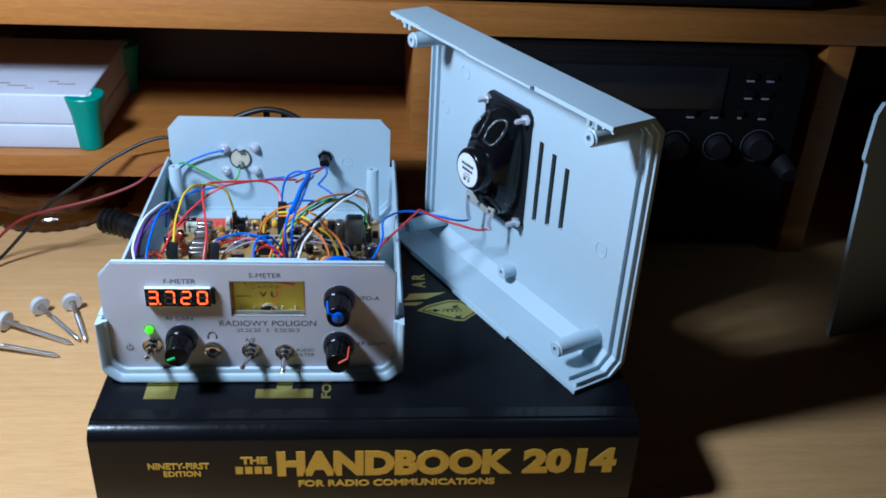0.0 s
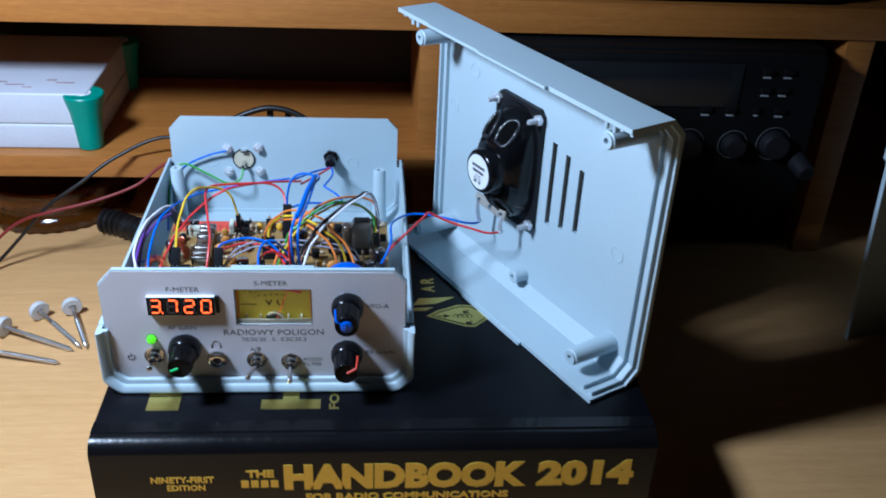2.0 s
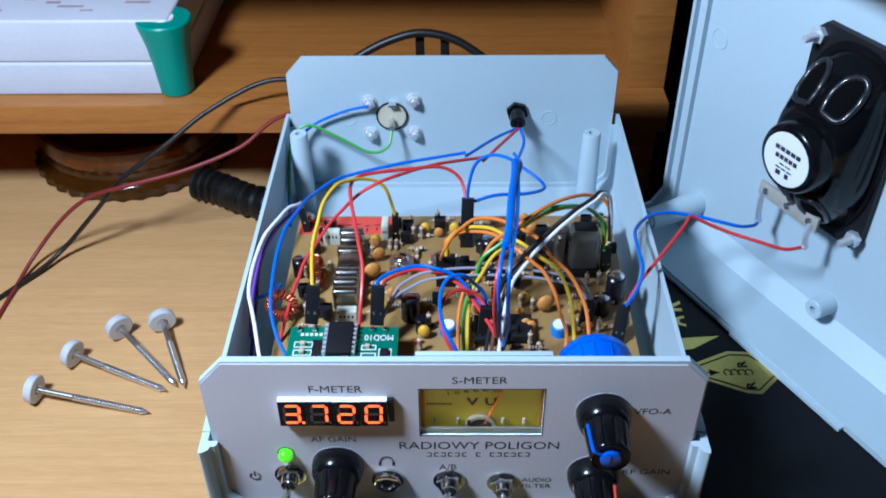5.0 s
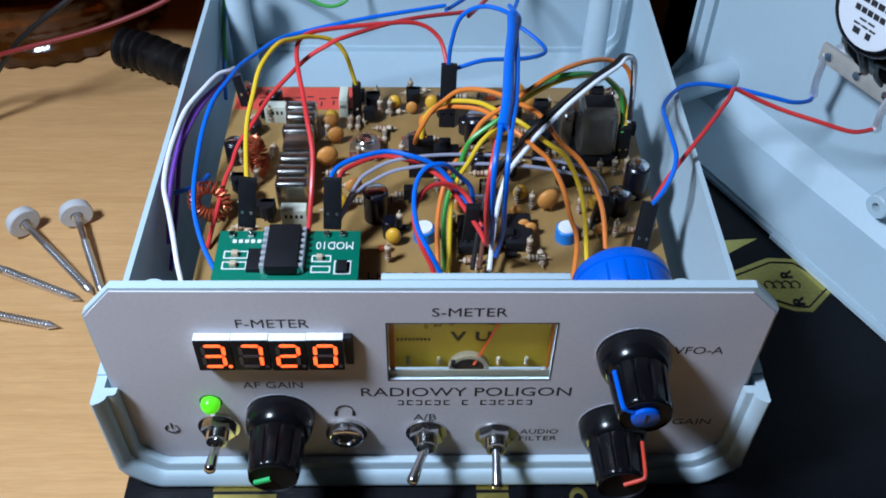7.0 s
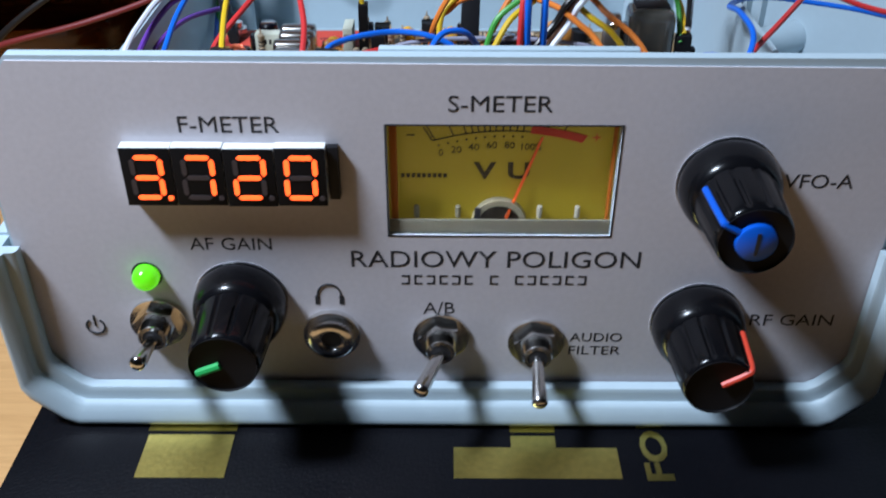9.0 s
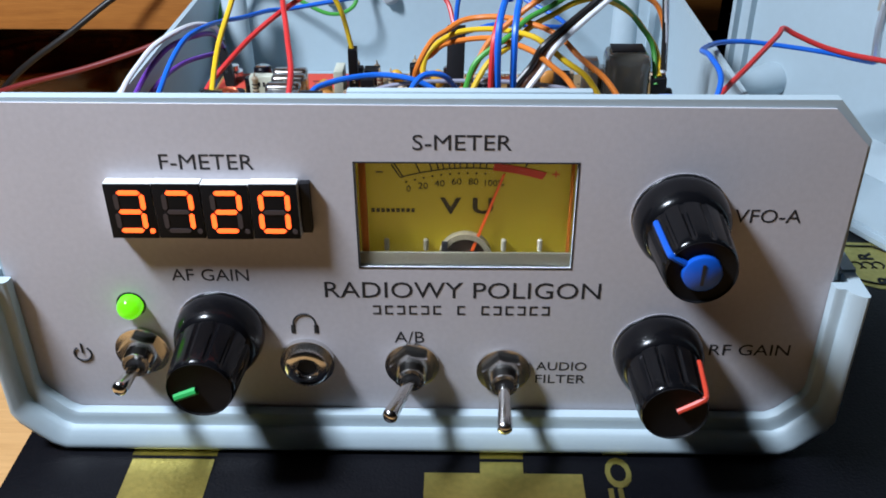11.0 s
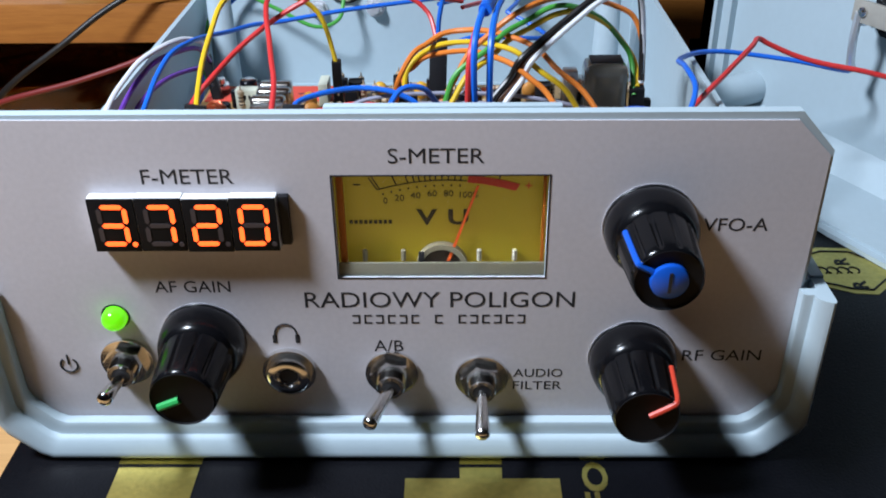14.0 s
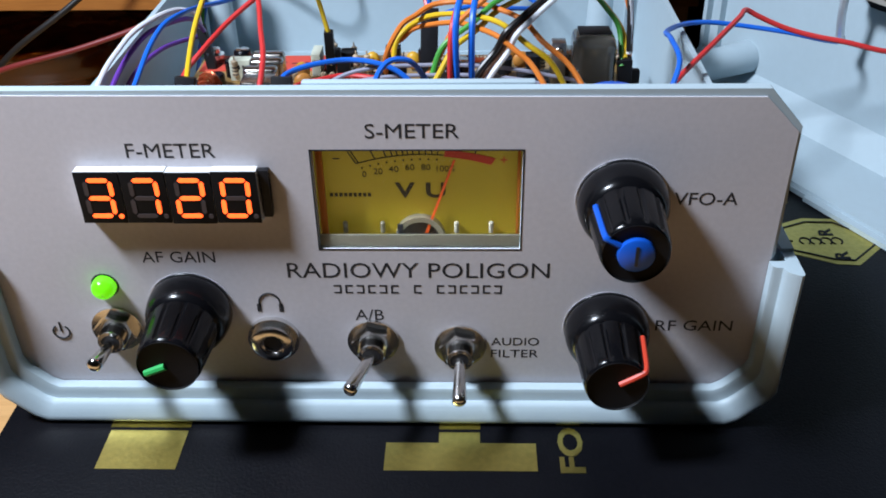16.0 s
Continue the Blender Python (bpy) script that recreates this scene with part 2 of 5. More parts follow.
# ---- the book under the radio ----
BT = 59.5
book = thing("handbook", (55, 70, 0), "thick black hardcover handbook with gold lettering, lying on the desk", "book")
bx0, bx1, by0, by1 = -89, 212, -40, 176
part("front_cover", box(B(), bx0, by0 + 12, BT - 3.2, bx1, by1, BT, 0.8), CLOTH, book)
part("back_cover", box(B(), bx0, by0 + 12, 0, bx1, by1, 3.2, 0.8), CLOTH, book)
part("page_block", box(B(), bx0 + 4, by0 + 5, 3.2, bx1 - 4, by1 - 4, BT - 3.2, 0.5), PAGES, book, "cream page edges")


def spine_shape():
    out = [(by0 + 12.5, BT), (by0 + 4.6, BT), (by0 + 3.8, BT - 0.9), (by0 + 3.2, BT - 0.7), (by0 + 1.6, BT - 1.0), (by0 - 0.2, BT - 1.8), (by0 - 2.0, BT - 3.0), (by0 - 3.6, BT - 4.8), (by0 - 4.6, BT - 6.6), (by0 - 5.1, BT - 8.6)]
    out += [(by0 - 5.4, BT / 2), (by0 - 5.0, 6), (by0 - 4.5, 5.0), (by0 - 3.6, 4.4), (by0 + 3.4, 0.3), (by0 + 12.5, 0)]
    inner = [(by0 + 12.5, 2.6), (by0 + 4, 2.8), (by0 - 1, 6), (by0 - 1.4, BT / 2), (by0 - 1, BT - 6), (by0 + 4, BT - 2.8), (by0 + 12.5, BT - 2.6)]
    return out + inner


part("spine", slab(B(), spine_shape(), [], bx0, bx1, "x"), SPINE, book, "black spine with a rounded shiny hinge")
YS = by0 - 5.45
for words, a, bold in (("HANDBOOK", (10.7, 26.0, 141.8, 44.4), 0.06), ("2014", (147.5, 26.0, 201, 44.4), 0.06), ("NINETY-FIRST", (-59, 32.2, -26, 36.6), 0.03),
                       ("EDITION", (-51, 26.8, -31, 30.8), 0.03), ("THE", (-9, 35.4, 5.6, 40.6), 0.05), ("FOR RADIO COMMUNICATIONS", (22, 18.2, 132.5, 23.0), 0.04)):
    part("spine_lettering", lettering(B(), words, *a, YS + 0.2, 0.3, bold=bold), GOLDINK, book)
for k in range(4):
    part("spine_lettering", box(B(), -12 + k * 5.2, YS - 0.1, 28.3, -8 + k * 5.2, YS + 0.3, 33.4), GOLDINK, book, "gold bar")
Z1 = BT + 0.12
part("foil_mark", box(B(), -64.2, -18.6, BT - 0.3, -47, -7.2, Z1), FOIL, book)
part("foil_mark", box(B(), -64.6, -6.2, BT - 0.3, -46.8, 30, Z1), FOIL, book)
part("foil_mark", slab(B(), [(-3, -18.4), (29.3, -18.4), (29.3, -10.4), (17.3, -10.4), (17.3, -7.2), (8.4, -7.2), (8.4, -10.4), (-3, -10.4)], [], BT - 0.3, Z1, "z"), FOIL, book)
part("foil_mark", box(B(), 8.4, -6.2, BT - 0.3, 17.4, 30, Z1), FOIL, book)


def on_cover(words, x, y, w, h, turn=90, bold=0.03):
    m = Matrix.Translation((x, y, BT)) @ Matrix.Rotation(radians(turn), 4, "Z") @ Matrix.Rotation(radians(-90), 4, "X")
    return lettering(B(), words, 0, 0, w, h, 0.0, 0.12, m, bold)


part("foil_mark", on_cover("FOR", 39.4, -18.8, 20.5, 5.4), FOIL, book)
part("foil_mark", slab(B(), [(92, 70), (99, 76), (113, 82.5), (122, 82), (134, 70), (122, 58), (116, 58.5)], [], BT - 0.3, Z1, "z"), FOIL, book, "gold diamond emblem")
bm = B()
dia = [Vector(p) for p in ((95.5, 70), (100, 74.2), (113.5, 80.4), (121.5, 80), (131.5, 70), (121.4, 60.2), (116, 60.8))]
for p, q in zip(dia, dia[1:] + dia[:1]):
    part("emblem_line", tube(B(), [(p.x, p.y, Z1), (q.x, q.y, Z1)], 0.35, 4), CLOTH, book)
part("emblem_line", tube(bm, [(99, 70, Z1), (107, 70, Z1)], 0.3, 4), CLOTH, book)
for k in range(4):
    part("emblem_loop", tube(B(), [(110.5 + 3 * k + 1.5 * math.cos(a), 70 + 1.7 * math.sin(a), Z1) for a in [math.pi * j / 6 for j in range(-2, 9)]], 0.3, 4, 1), CLOTH, book)
part("emblem_arrow", slab(B(), [(103, 68), (103, 72), (107, 70)], [], Z1 - 0.1, Z1 + 0.1, "z"), CLOTH, book)
for x, y in ((115.5, 74.5), (116.5, 62.5)):
    part("emblem_letter", on_cover("R", x + 4, y - 1.5, 3.8, 4.0, 90), CLOTH, book).location.z += 0.00012
part("foil_mark", slab(B(), [(84, 82), (99, 84), (112, 92), (88, 90)], [], BT - 0.3, Z1, "z"), FOIL, book)
part("foil_mark", slab(B(), [(84, 76), (92, 76), (97, 80), (84, 79)], [], BT - 0.3, Z1, "z"), FOIL, book)
for y, h in ((98, 6), (108, 5)):
    part("foil_mark", on_cover("A" if y == 98 else "R", 99, y, 7, 9, 90), FOIL, book)

# ---- the radio ----
radio = thing("radio_transceiver", (-4, 100, BT), "home-built radio in an open grey plastic case, full of wires", "radio")
X0, X1, YF, YR = -88.5, 80.5, 3.4, 212.0
ZB, ZL = 60.2, 101.0


def tray_section(inset, top, lift=None):
    """Across the tray: left wall, softened corner, floor, corner, right wall."""
    a, b = X0 + inset, X1 - inset
    z = ZB + (inset if lift is None else lift)
    c = 9.5 - inset * 0.4
    return [(a, top), (a, z + c), (a + 0.14 * c, z + 0.72 * c), (a + 0.72 * c, z + 0.14 * c), (a + c, z),
            (b - c, z), (b - 0.72 * c, z + 0.14 * c), (b - 0.14 * c, z + 0.72 * c), (b, z + c), (b, top)]


def channel(bm, outer, inner, y0, y1, m=None):
    """A U-shaped shell between two open sections."""
    return slab(bm, outer + inner[::-1], [], y0, y1, "y", m)


tray = part("case_tray", channel(B(), tray_section(0, ZL), tray_section(2.6, ZL), YF, YR), GREY, radio, "light grey plastic bottom half of the case")
LIP = [(0, 3.4), (0, -4.8), (0.25, -5.3), (0.7, -5.5), (1.3, -5.3), (2.2, -4.8), (3.0, -4.2), (3.5, -3.5), (3.6, -2.8), (4.0, -2.6), (5.0, -2.6), (5.6, -2.2), (5.8, -1.5), (5.8, -0.25), (2.5, -0.25), (2.5, 3.4)]
bm = B()
rows = [[bm.verts.new((x, y, z)) for x, z in tray_section(n, ZL - 0.6, n * 1.35)] for n, y in LIP]
for p, q in zip(rows, rows[1:] + rows[:1]):
    for i in range(len(p) - 1):
        bm.faces.new((p[i], p[i + 1], q[i + 1], q[i]))
bm.faces.new([r[0] for r in rows])
bm.faces.new([r[-1] for r in rows][::-1])
bmesh.ops.recalc_face_normals(bm, faces=bm.faces[:])
part("front_lip", bm, GREY, tray, "rounded front lip with a groove")
bm = B()
channel(bm, tray_section(1.4, ZL + 4.5), tray_section(3.0, ZL + 4.5), 9, YR - 9)
part("rim", bm, GREY, tray)
for y in (3.4, 200.4, 208.4):
    bm = B()
    channel(bm, tray_section(2.5, ZL - 1), tray_section(5.2, ZL - 1), y, y + 1.8)
    part("slot_rib", bm, GREY, tray)
for x in (-78, 63):
    for y in (182, 26):
        bm = B()
        revolve(bm, [(0, 5.2), (44.5, 4.3), (45.5, 3.8), (45.5, 1.6), (38, 1.5)], (x, y, ZB + 2), (0, 0, 1), 24, close=False)
        part("screw_post", bm, GREY, tray)

# front panel with a window for the meter
PX0, PX1, PZ0, PZ1 = -84.5, 75.8, 63.5, 137.2
panel_out = [(PX0 + 8, PZ0), (PX1 - 8, PZ0), (PX1, PZ0 + 8), (PX1, PZ1 - 7.5), (PX1 - 6.8, PZ1), (PX0 + 8, PZ1), (PX0, PZ1 - 9), (PX0, PZ0 + 8)]
METER = (-15, 103, 25, 125)
front = part("front_panel", slab(B(), panel_out, [rect(*METER)], 0.35, 2.6), GREY, radio)
paper_out = [(PX0 + 6, 66), (PX1 - 9, 66), (PX1 - 0.8, 74), (PX1 - 0.6, PZ1 - 8.4), (PX1 - 7.4, PZ1 - 1.5), (PX0 + 8, PZ1 - 0.8), (PX0 + 0.6, PZ1 - 9.4), (PX0 + 0.6, 74)]
part("faceplate", slab(B(), paper_out, [rect(*METER)], 0.0, 0.32), PAPER, front, "off-white printed paper faceplate")
for words, a in (("F-METER", (-50, 123.6, -33, 126.6)), ("S-METER", (-4.5, 127.6, 13, 130.6)), ("AF GAIN", (-51.6, 99.6, -36.6, 102.3)), ("RADIOWY POLIGON", (-22.2, 95.9, 31.2, 99.6)),
                 ("A/B", (-9, 85, -3, 87.8)), ("AUDIO", (19.6, 78.3, 29.8, 80.4)), ("FILTER", (19.6, 75.0, 29.8, 77.1)),
                 ("VFO-A", (54.2, 113.2, 66.4, 116)), ("RF GAIN", (54.0, 82.5, 70.0, 85.2))):
    part("lettering", lettering(B(), words, *a, 0.02, 0.06), INK, front)
bm = B()
slab(bm, rect(-15.3, 102.7, 25.3, 125.3), [rect(-15, 103, 25, 125)], -0.06, 0.1)
part("cut_line", tube(B(), [(69.5, -0.02, 67.0), (73.6, -0.02, 69.4)], 0.16, 5), INK, front)
part("cut_line", bm, INK, front)
bm = B()
for k in range(15):
    if k not in (6, 8):
        a = -13.0 + 2.36 * k
        for z in (92.0, 93.75):
            box(bm, a, -0.05, z, a + 1.55, 0.05, z + 0.36)
        box(bm, a if k % 2 else a + 1.2, -0.05, 92.36, a + 0.36 if k % 2 else a + 1.55, 0.05, 93.75)
part("lettering", bm, INK, front, "small dark bars of print")

# ---- radio: controls on the front panel ----
FACE = material("matt_black_knob_face", (0.006, 0.006, 0.007), 0.55, vary=0.2, spec=0.16)
LIT = material("lit_display_segment", (0.9, 0.20, 0.05), 0.4, emit=(1.0, 0.078, 0.010), glow=2.9)
UNLIT = material("unlit_display_segment", (0.055, 0.042, 0.044), 0.55)
DISPWHITE = material("white_display_body", (0.72, 0.72, 0.72), 0.5, vary=0.04)
GREENLED = material("lit_green_led", (0.05, 0.42, 0.01), 0.12, emit=(0.16, 0.80, 0.004), glow=0.9, coat=0.5)
# DIAL: faint emission added so the recessed dial reads evenly lit
DIAL = material("yellow_meter_dial", (0.42, 0.31, 0.016), 0.5, vary=0.10, scale=60, blotch=30, emit=(0.5, 0.35, 0.02), glow=0.085)
CLEAR = material("clear_meter_window", (0.95, 0.95, 0.95), 0.06, through_=1.0, ior=1.12, vary=0.0)
REDINK = material("red_dial_ink", (0.60, 0.05, 0.02), 0.6)
NEEDLE = material("red_needle", (0.95, 0.13, 0.02), 0.4)
CREAM = material("cream_plastic", (0.55, 0.50, 0.38), 0.45)
PTBLUE = material("blue_plastic", (0.006, 0.095, 0.55), 0.35, vary=0.06)
PTRED = material("red_marker", (0.65, 0.06, 0.03), 0.45)
PTGREEN = material("green_marker", (0.02, 0.38, 0.09), 0.45)

SEGS = {"3": "abgcd", "7": "abc", "2": "abged", "0": "abcdef"}
disp = part("frequency_display", box(B(), -60.0, -1.2, 110.9, -25.4, 0, 121.5, 0.1), MATTE, radio, "four-digit red display with white sides")
for i, digit in enumerate("3720"):
    x = -60.2 + 8.75 * i
    tilt = (0.0, 0.05, -0.12, 0.06)[i]
    part("digit_block", box(B(), x + 0.06, -2.3, 110.6 + tilt, x + 8.69, -0.1, 121.9 + tilt, 0.12), DISPWHITE, disp, "white display block")
    part("digit_face", box(B(), x + 0.10, -2.65, 110.7 + tilt, x + 8.65, -2.25, 121.8 + tilt, 0.05), FACE, disp)
    for seg, (a, b, c, d) in {"a": (2.4, 9.0, 6.6, 9.88), "g": (2.2, 5.1, 6.4, 5.98), "d": (2.0, 1.2, 6.2, 2.08), "f": (1.6, 5.9, 2.48, 9.2), "b": (6.4, 5.9, 7.28, 9.2),
                              "e": (1.4, 2.0, 2.28, 5.3), "c": (6.2, 2.0, 7.08, 5.3)}.items():
        h = min(c - a, d - b) / 2
        out = [(a, b + h), (a + h, b), (c - h, b), (c, b + h), (c, d - h), (c - h, d), (a + h, d), (a, d - h)]
        out = [(x + p, 110.75 + q) for i_, (p, q) in enumerate(out) if math.dist((p, q), out[i_ - 1]) > 0.01]
        part("segment", slab(B(), out, [], -2.76, -2.5), LIT if seg in SEGS[digit] else UNLIT, disp)
    part("decimal_point", cyl(B(), (x + 7.75, -2.5, 112.3), (x + 7.75, -2.76, 112.3), 0.5, seg=14), LIT if i == 0 else UNLIT, disp)
part("end_block", box(B(), -25.0, -1.5, 111.4, -23.2, 0, 121.6, 0.1), MATTE, disp)

# level meter behind its window
HAZE = material("milky_clear_plastic", (0.30, 0.28, 0.21), 0.35, through_=0.5, ior=1.15, vary=0.12, scale=200)
DIALINK = material("brown_dial_ink", (0.05, 0.035, 0.012), 0.6)
meter = part("level_meter", box(B(), -15.8, 9.2, 102.4, 25.8, 12.5, 126.5, 0.3), MATTE, radio, "yellow-faced level meter with a red needle")
part("dial", box(B(), -15.6, 5.0, 102.2, 25.6, 8.6, 126.2), DIAL, meter)
part("window_sill", box(B(), -14.9, 0.9, 103.1, 24.9, 1.4, 105.8, 0.1), HAZE, meter, "milky clear lower edge")
part("needle", slab(B(), [(6.0, 104.6), (6.6, 104.6), (12.2, 120.9), (11.75, 120.9)], [], 3.7, 4.0), NEEDLE, meter)


def on_arc(x, lift=0.0):
    """A point of the printed scale above x."""
    return (x + lift * 0.045 * (x - 6), 121.5 - 0.0115 * (x - 6) ** 2 + lift)


bm = B()
arc_x = [-7.1 + 17.0 * k / 16 for k in range(17)]
slab(bm, [on_arc(x, -0.1) for x in arc_x] + [on_arc(x, 0.1) for x in arc_x[::-1]], [], 4.9, 5.0)
part("scale", bm, DIALINK, meter)
for k, x in enumerate((-7.1, -6.6, -3.4, -1.2, 0.0, 1.0, 2.1, 3.0, 4.0, 5.2, 6.4, 7.6, 8.7, 12.6, 15.4)):
    q, r = on_arc(x), on_arc(x, 2.6 if k < 2 else 1.9)
    part("scale_tick", slab(B(), [(q[0] - 0.13, q[1]), (q[0] + 0.13, q[1]), (r[0] + 0.13, r[1]), (r[0] - 0.13, r[1])], [], 4.9, 5.0), DIALINK, meter)
for k in range(10):
    q = on_arc(-6.6 + 1.7 * k, -1.05)
    part("scale_dot", cyl(B(), (q[0], 4.88, q[1]), (q[0], 5.0, q[1]), 0.2, seg=8), DIALINK, meter)
red_x = [10.0 + 9.2 * k / 8 for k in range(9)]
part("red_zone", slab(B(), [on_arc(x, -0.25) for x in red_x] + [on_arc(x, 1.15) for x in red_x[::-1]], [], 4.82, 5.0), REDINK, meter)
for words, a in (("V", (0.2, 112, 4.2, 115.4)), ("U", (6.3, 112, 10.2, 115.4)), ("0", (-6.0, 116.6, -5.2, 117.9)), ("20", (-3.8, 117.2, -2.0, 118.5)), ("40", (-0.8, 117.7, 1.1, 119.0)),
                 ("60", (2.4, 118.1, 4.2, 119.4)), ("80", (5.5, 118.1, 7.3, 119.4)), ("100%", (8.5, 117.8, 12.1, 119.1))):
    part("dial_print", lettering(B(), words, *a, 4.98, 0.08, bold=0.03 if len(words) == 1 and words != "0" else 0.0), DIALINK, meter)
for k in range(9):
    part("dial_print", box(B(), -12.7 + k * 0.94, 4.9, 112.3, -12.05 + k * 0.94, 5.0, 113.1), DIALINK, meter)
part("dial_print", box(B(), -11.6, 4.9, 120.5, -10.2, 5.0, 120.75), DIALINK, meter)
part("dial_print", lettering(B(), "+", 20.8, 119.6, 22.2, 121.0, 4.98, 0.08), REDINK, meter)
HUB = material("ivory_hub", (0.30, 0.26, 0.17), 0.4)
part("hub", revolve(B(), [(0, 5.0), (1.6, 5.0), (1.6, 3.9), (0, 3.8)], (5, 5.0, 103.4), (0, -1, 0), 36, close=False), HUB, meter, "ivory needle hub")
part("hub_core", revolve(B(), [(0, 3.8), (1.0, 3.8), (1.0, 0)], (5, 5.0, 103.4), (0, -1, 0), 28), material("brown_coil", (0.045, 0.028, 0.018), 0.5), meter, "dark brown coil")
part("hub_clip", box(B(), 0.5, 3.2, 104.4, 1.6, 3.6, 106.9, 0.1), INK, meter)
for x in (-10, -2.5, 12.3, 19.2):
    part("peg", cyl(B(), (x, 4.2, 104.4), (x, 4.2, 107.0), 0.5, seg=12, bev=0.2), HUB if x < 0 else CREAM, meter)
# orange strips: the reflection in the clear plastic's edges, given as colour
EDGEGLINT = material("orange_edge_reflection", (0.55, 0.15, 0.02), 0.3, through_=0.4, ior=1.15, vary=0.3, scale=120)
part("side_edge", box(B(), -14.6, 2.2, 104, -13.3, 3.4, 124.4, 0.2), EDGEGLINT, meter, "clear edge with its orange reflection put into the colour")
part("side_edge", box(B(), 24.1, 2.2, 104, 24.7, 3.4, 124.4, 0.2), EDGEGLINT, meter, "clear edge with its orange reflection put into the colour")
win = part("window", box(B(), -14.9, 0.25, 103.1, 24.9, 0.8, 124.9, 0.1), CLEAR, meter, "clear plastic window")
win.visible_shadow = False


def knob(x, z, angle, mat, cap=None, tall=18.6):
    """A fluted black knob with a coloured pointer."""
    k = part("knob", revolve(B(), [(-0.4, 8.5), (-1.0, 8.8), (-2.6, 8.75), (-4.6, 8.45), (-6.2, 7.9), (-7.2, 7.2), (-7.6, 6.4)], (x, 0, z), (0, 1, 0), 48), BLACK, radio, "black fluted control knob")
    bm = B()
    rows = []
    n = 96
    for d, r, cut in ((-6.0, 7.2, 0.0), (-7.4, 7.1, 0.2), (-8.2, 7.05, 0.5), (-11, 6.9, 0.55), (-tall + 1.6, 6.45, 0.5), (-tall + 0.9, 6.35, 0.2), (-tall + 0.3, 6.15, 0.0), (-tall, 5.8, 0.0)):
        rows.append([bm.verts.new((x + (r - (cut if i % 8 in (0, 1) else 0)) * math.cos(2 * math.pi * (i + 4) / n), d, z + (r - (cut if i % 8 in (0, 1) else 0)) * math.sin(2 * math.pi * (i + 4) / n))) for i in range(n)])
    for a, b in zip(rows, rows[1:]):
        for i in range(n):
            bm.faces.new((a[i], a[(i + 1) % n], b[(i + 1) % n], b[i]))
    bmesh.ops.recalc_face_normals(bm, faces=bm.faces[:])
    part("grip", bm, BLACK, k)
    part("face", revolve(B(), [(0.5, 6.0), (0.05, 5.85), (-0.05, 5.6), (-0.05, 0)], (x, -tall, z), (0, -1, 0), 48, close=False), FACE, k, "flat matt end")
    c, s = math.cos(radians(angle)), math.sin(radians(angle))
    reach = 5.6 if cap else 5.2
    pts = [(x + 0.6 * c, -tall - 0.05, z + 0.6 * s), (x + reach * c, -tall - 0.05, z + reach * s)]
    if mat is not PTGREEN:
        pts += [(x + 6.4 * c, -tall + 0.9, z + 6.4 * s), (x + 6.9 * c, -12, z + 6.9 * s), (x + 7.15 * c, -8.6, z + 7.15 * s)]
    part("pointer", tube(B(), pts, 0.62 if mat is not PTGREEN else 0.8, 8, 6), mat, k, "coloured pointer line")
    part("bush", revolve(B(), [(0, 8.9), (-0.25, 8.9), (-0.25, 6.0)], (x, 0, z), (0, 1, 0), 32), STEEL, k)
    if cap:
        bm = B()
        revolve(bm, [(0, 3.4), (0.9, 3.3), (1.1, 3.0), (1.1, 0)], (x, -tall, z), (0, -1, 0), 28)
        part("cap", bm, cap, k, "blue cap with a slot")
        part("slot", box(B(), x - 0.28, -tall - 1.2, z - 2.0, x + 0.28, -tall - 1.0, z + 2.0), INK, k)


knob(44.2, 114.4, 150, PTBLUE, PTBLUE, 18.6)
knob(43.6, 83.6, 33, PTRED)
knob(-43.4, 88.2, 203, PTGREEN)


def hexnut(bm, x, y0, y1, z, r, way=1):
    cyl(bm, (x, y0, z), (x, y1, z), r, seg=6)
    return bm


def toggle(x, z, tx, tz):
    t = part("toggle_switch", revolve(B(), [(0, 5.6), (-0.5, 5.5), (-0.6, 3.4)], (x, 0, z), (0, 1, 0), 36), CHROME, radio, "nickel toggle switch with its lever down")
    part("nut", hexnut(B(), x, -0.5, -2.4, z, 4.5), CHROME, t)
    bm = B()
    prof = [(0, 2.9)]
    for i in range(5):
        prof += [(2.2 + i * 0.55, 2.95), (2.45 + i * 0.55, 2.65)]
    revolve(bm, prof + [(5.1, 2.7), (5.1, 1.9), (4.2, 1.7)], (x, 0, z), (0, -1, 0), 24)
    part("threaded_bush", bm, CHROME, t)
    part("opening", cyl(B(), (x, -4.5, z), (x, -4.95, z), 1.85, seg=18), INK, t)
    a, b = Vector((x, -4.2, z - 0.4)), Vector((tx, -14.6, tz))
    bm = B()
    d = (b - a).length
    revolve(bm, [(0, 1.1), (d * 0.5, 1.25), (d - 1.4, 1.55), (d - 0.6, 1.45), (d - 0.15, 1.0), (d, 0)], a, b - a, 18)
    part("lever", bm, CHROME, t)


toggle(-60.2, 82.6, -60.4, 84.2)
toggle(-5.6, 79.4, -9.6, 77.6)
toggle(13.0, 78.2, 12.9, 74.6)
jack = part("headphone_jack", revolve(B(), [(0, 5.6), (-1.0, 5.5), (-1.0, 4.4), (-2.6, 4.3), (-2.9, 3.9), (-2.9, 2.6), (-2.2, 2.4), (-2.2, 1.9)], (-26.8, 0, 80.2), (0, 1, 0), 40, close=False), CHROME, radio, "knurled nickel headphone socket")
part("socket_hole", cyl(B(), (-26.8, -0.4, 80.2), (-26.8, -1.9, 80.2), 2.0, seg=18), INK, jack)
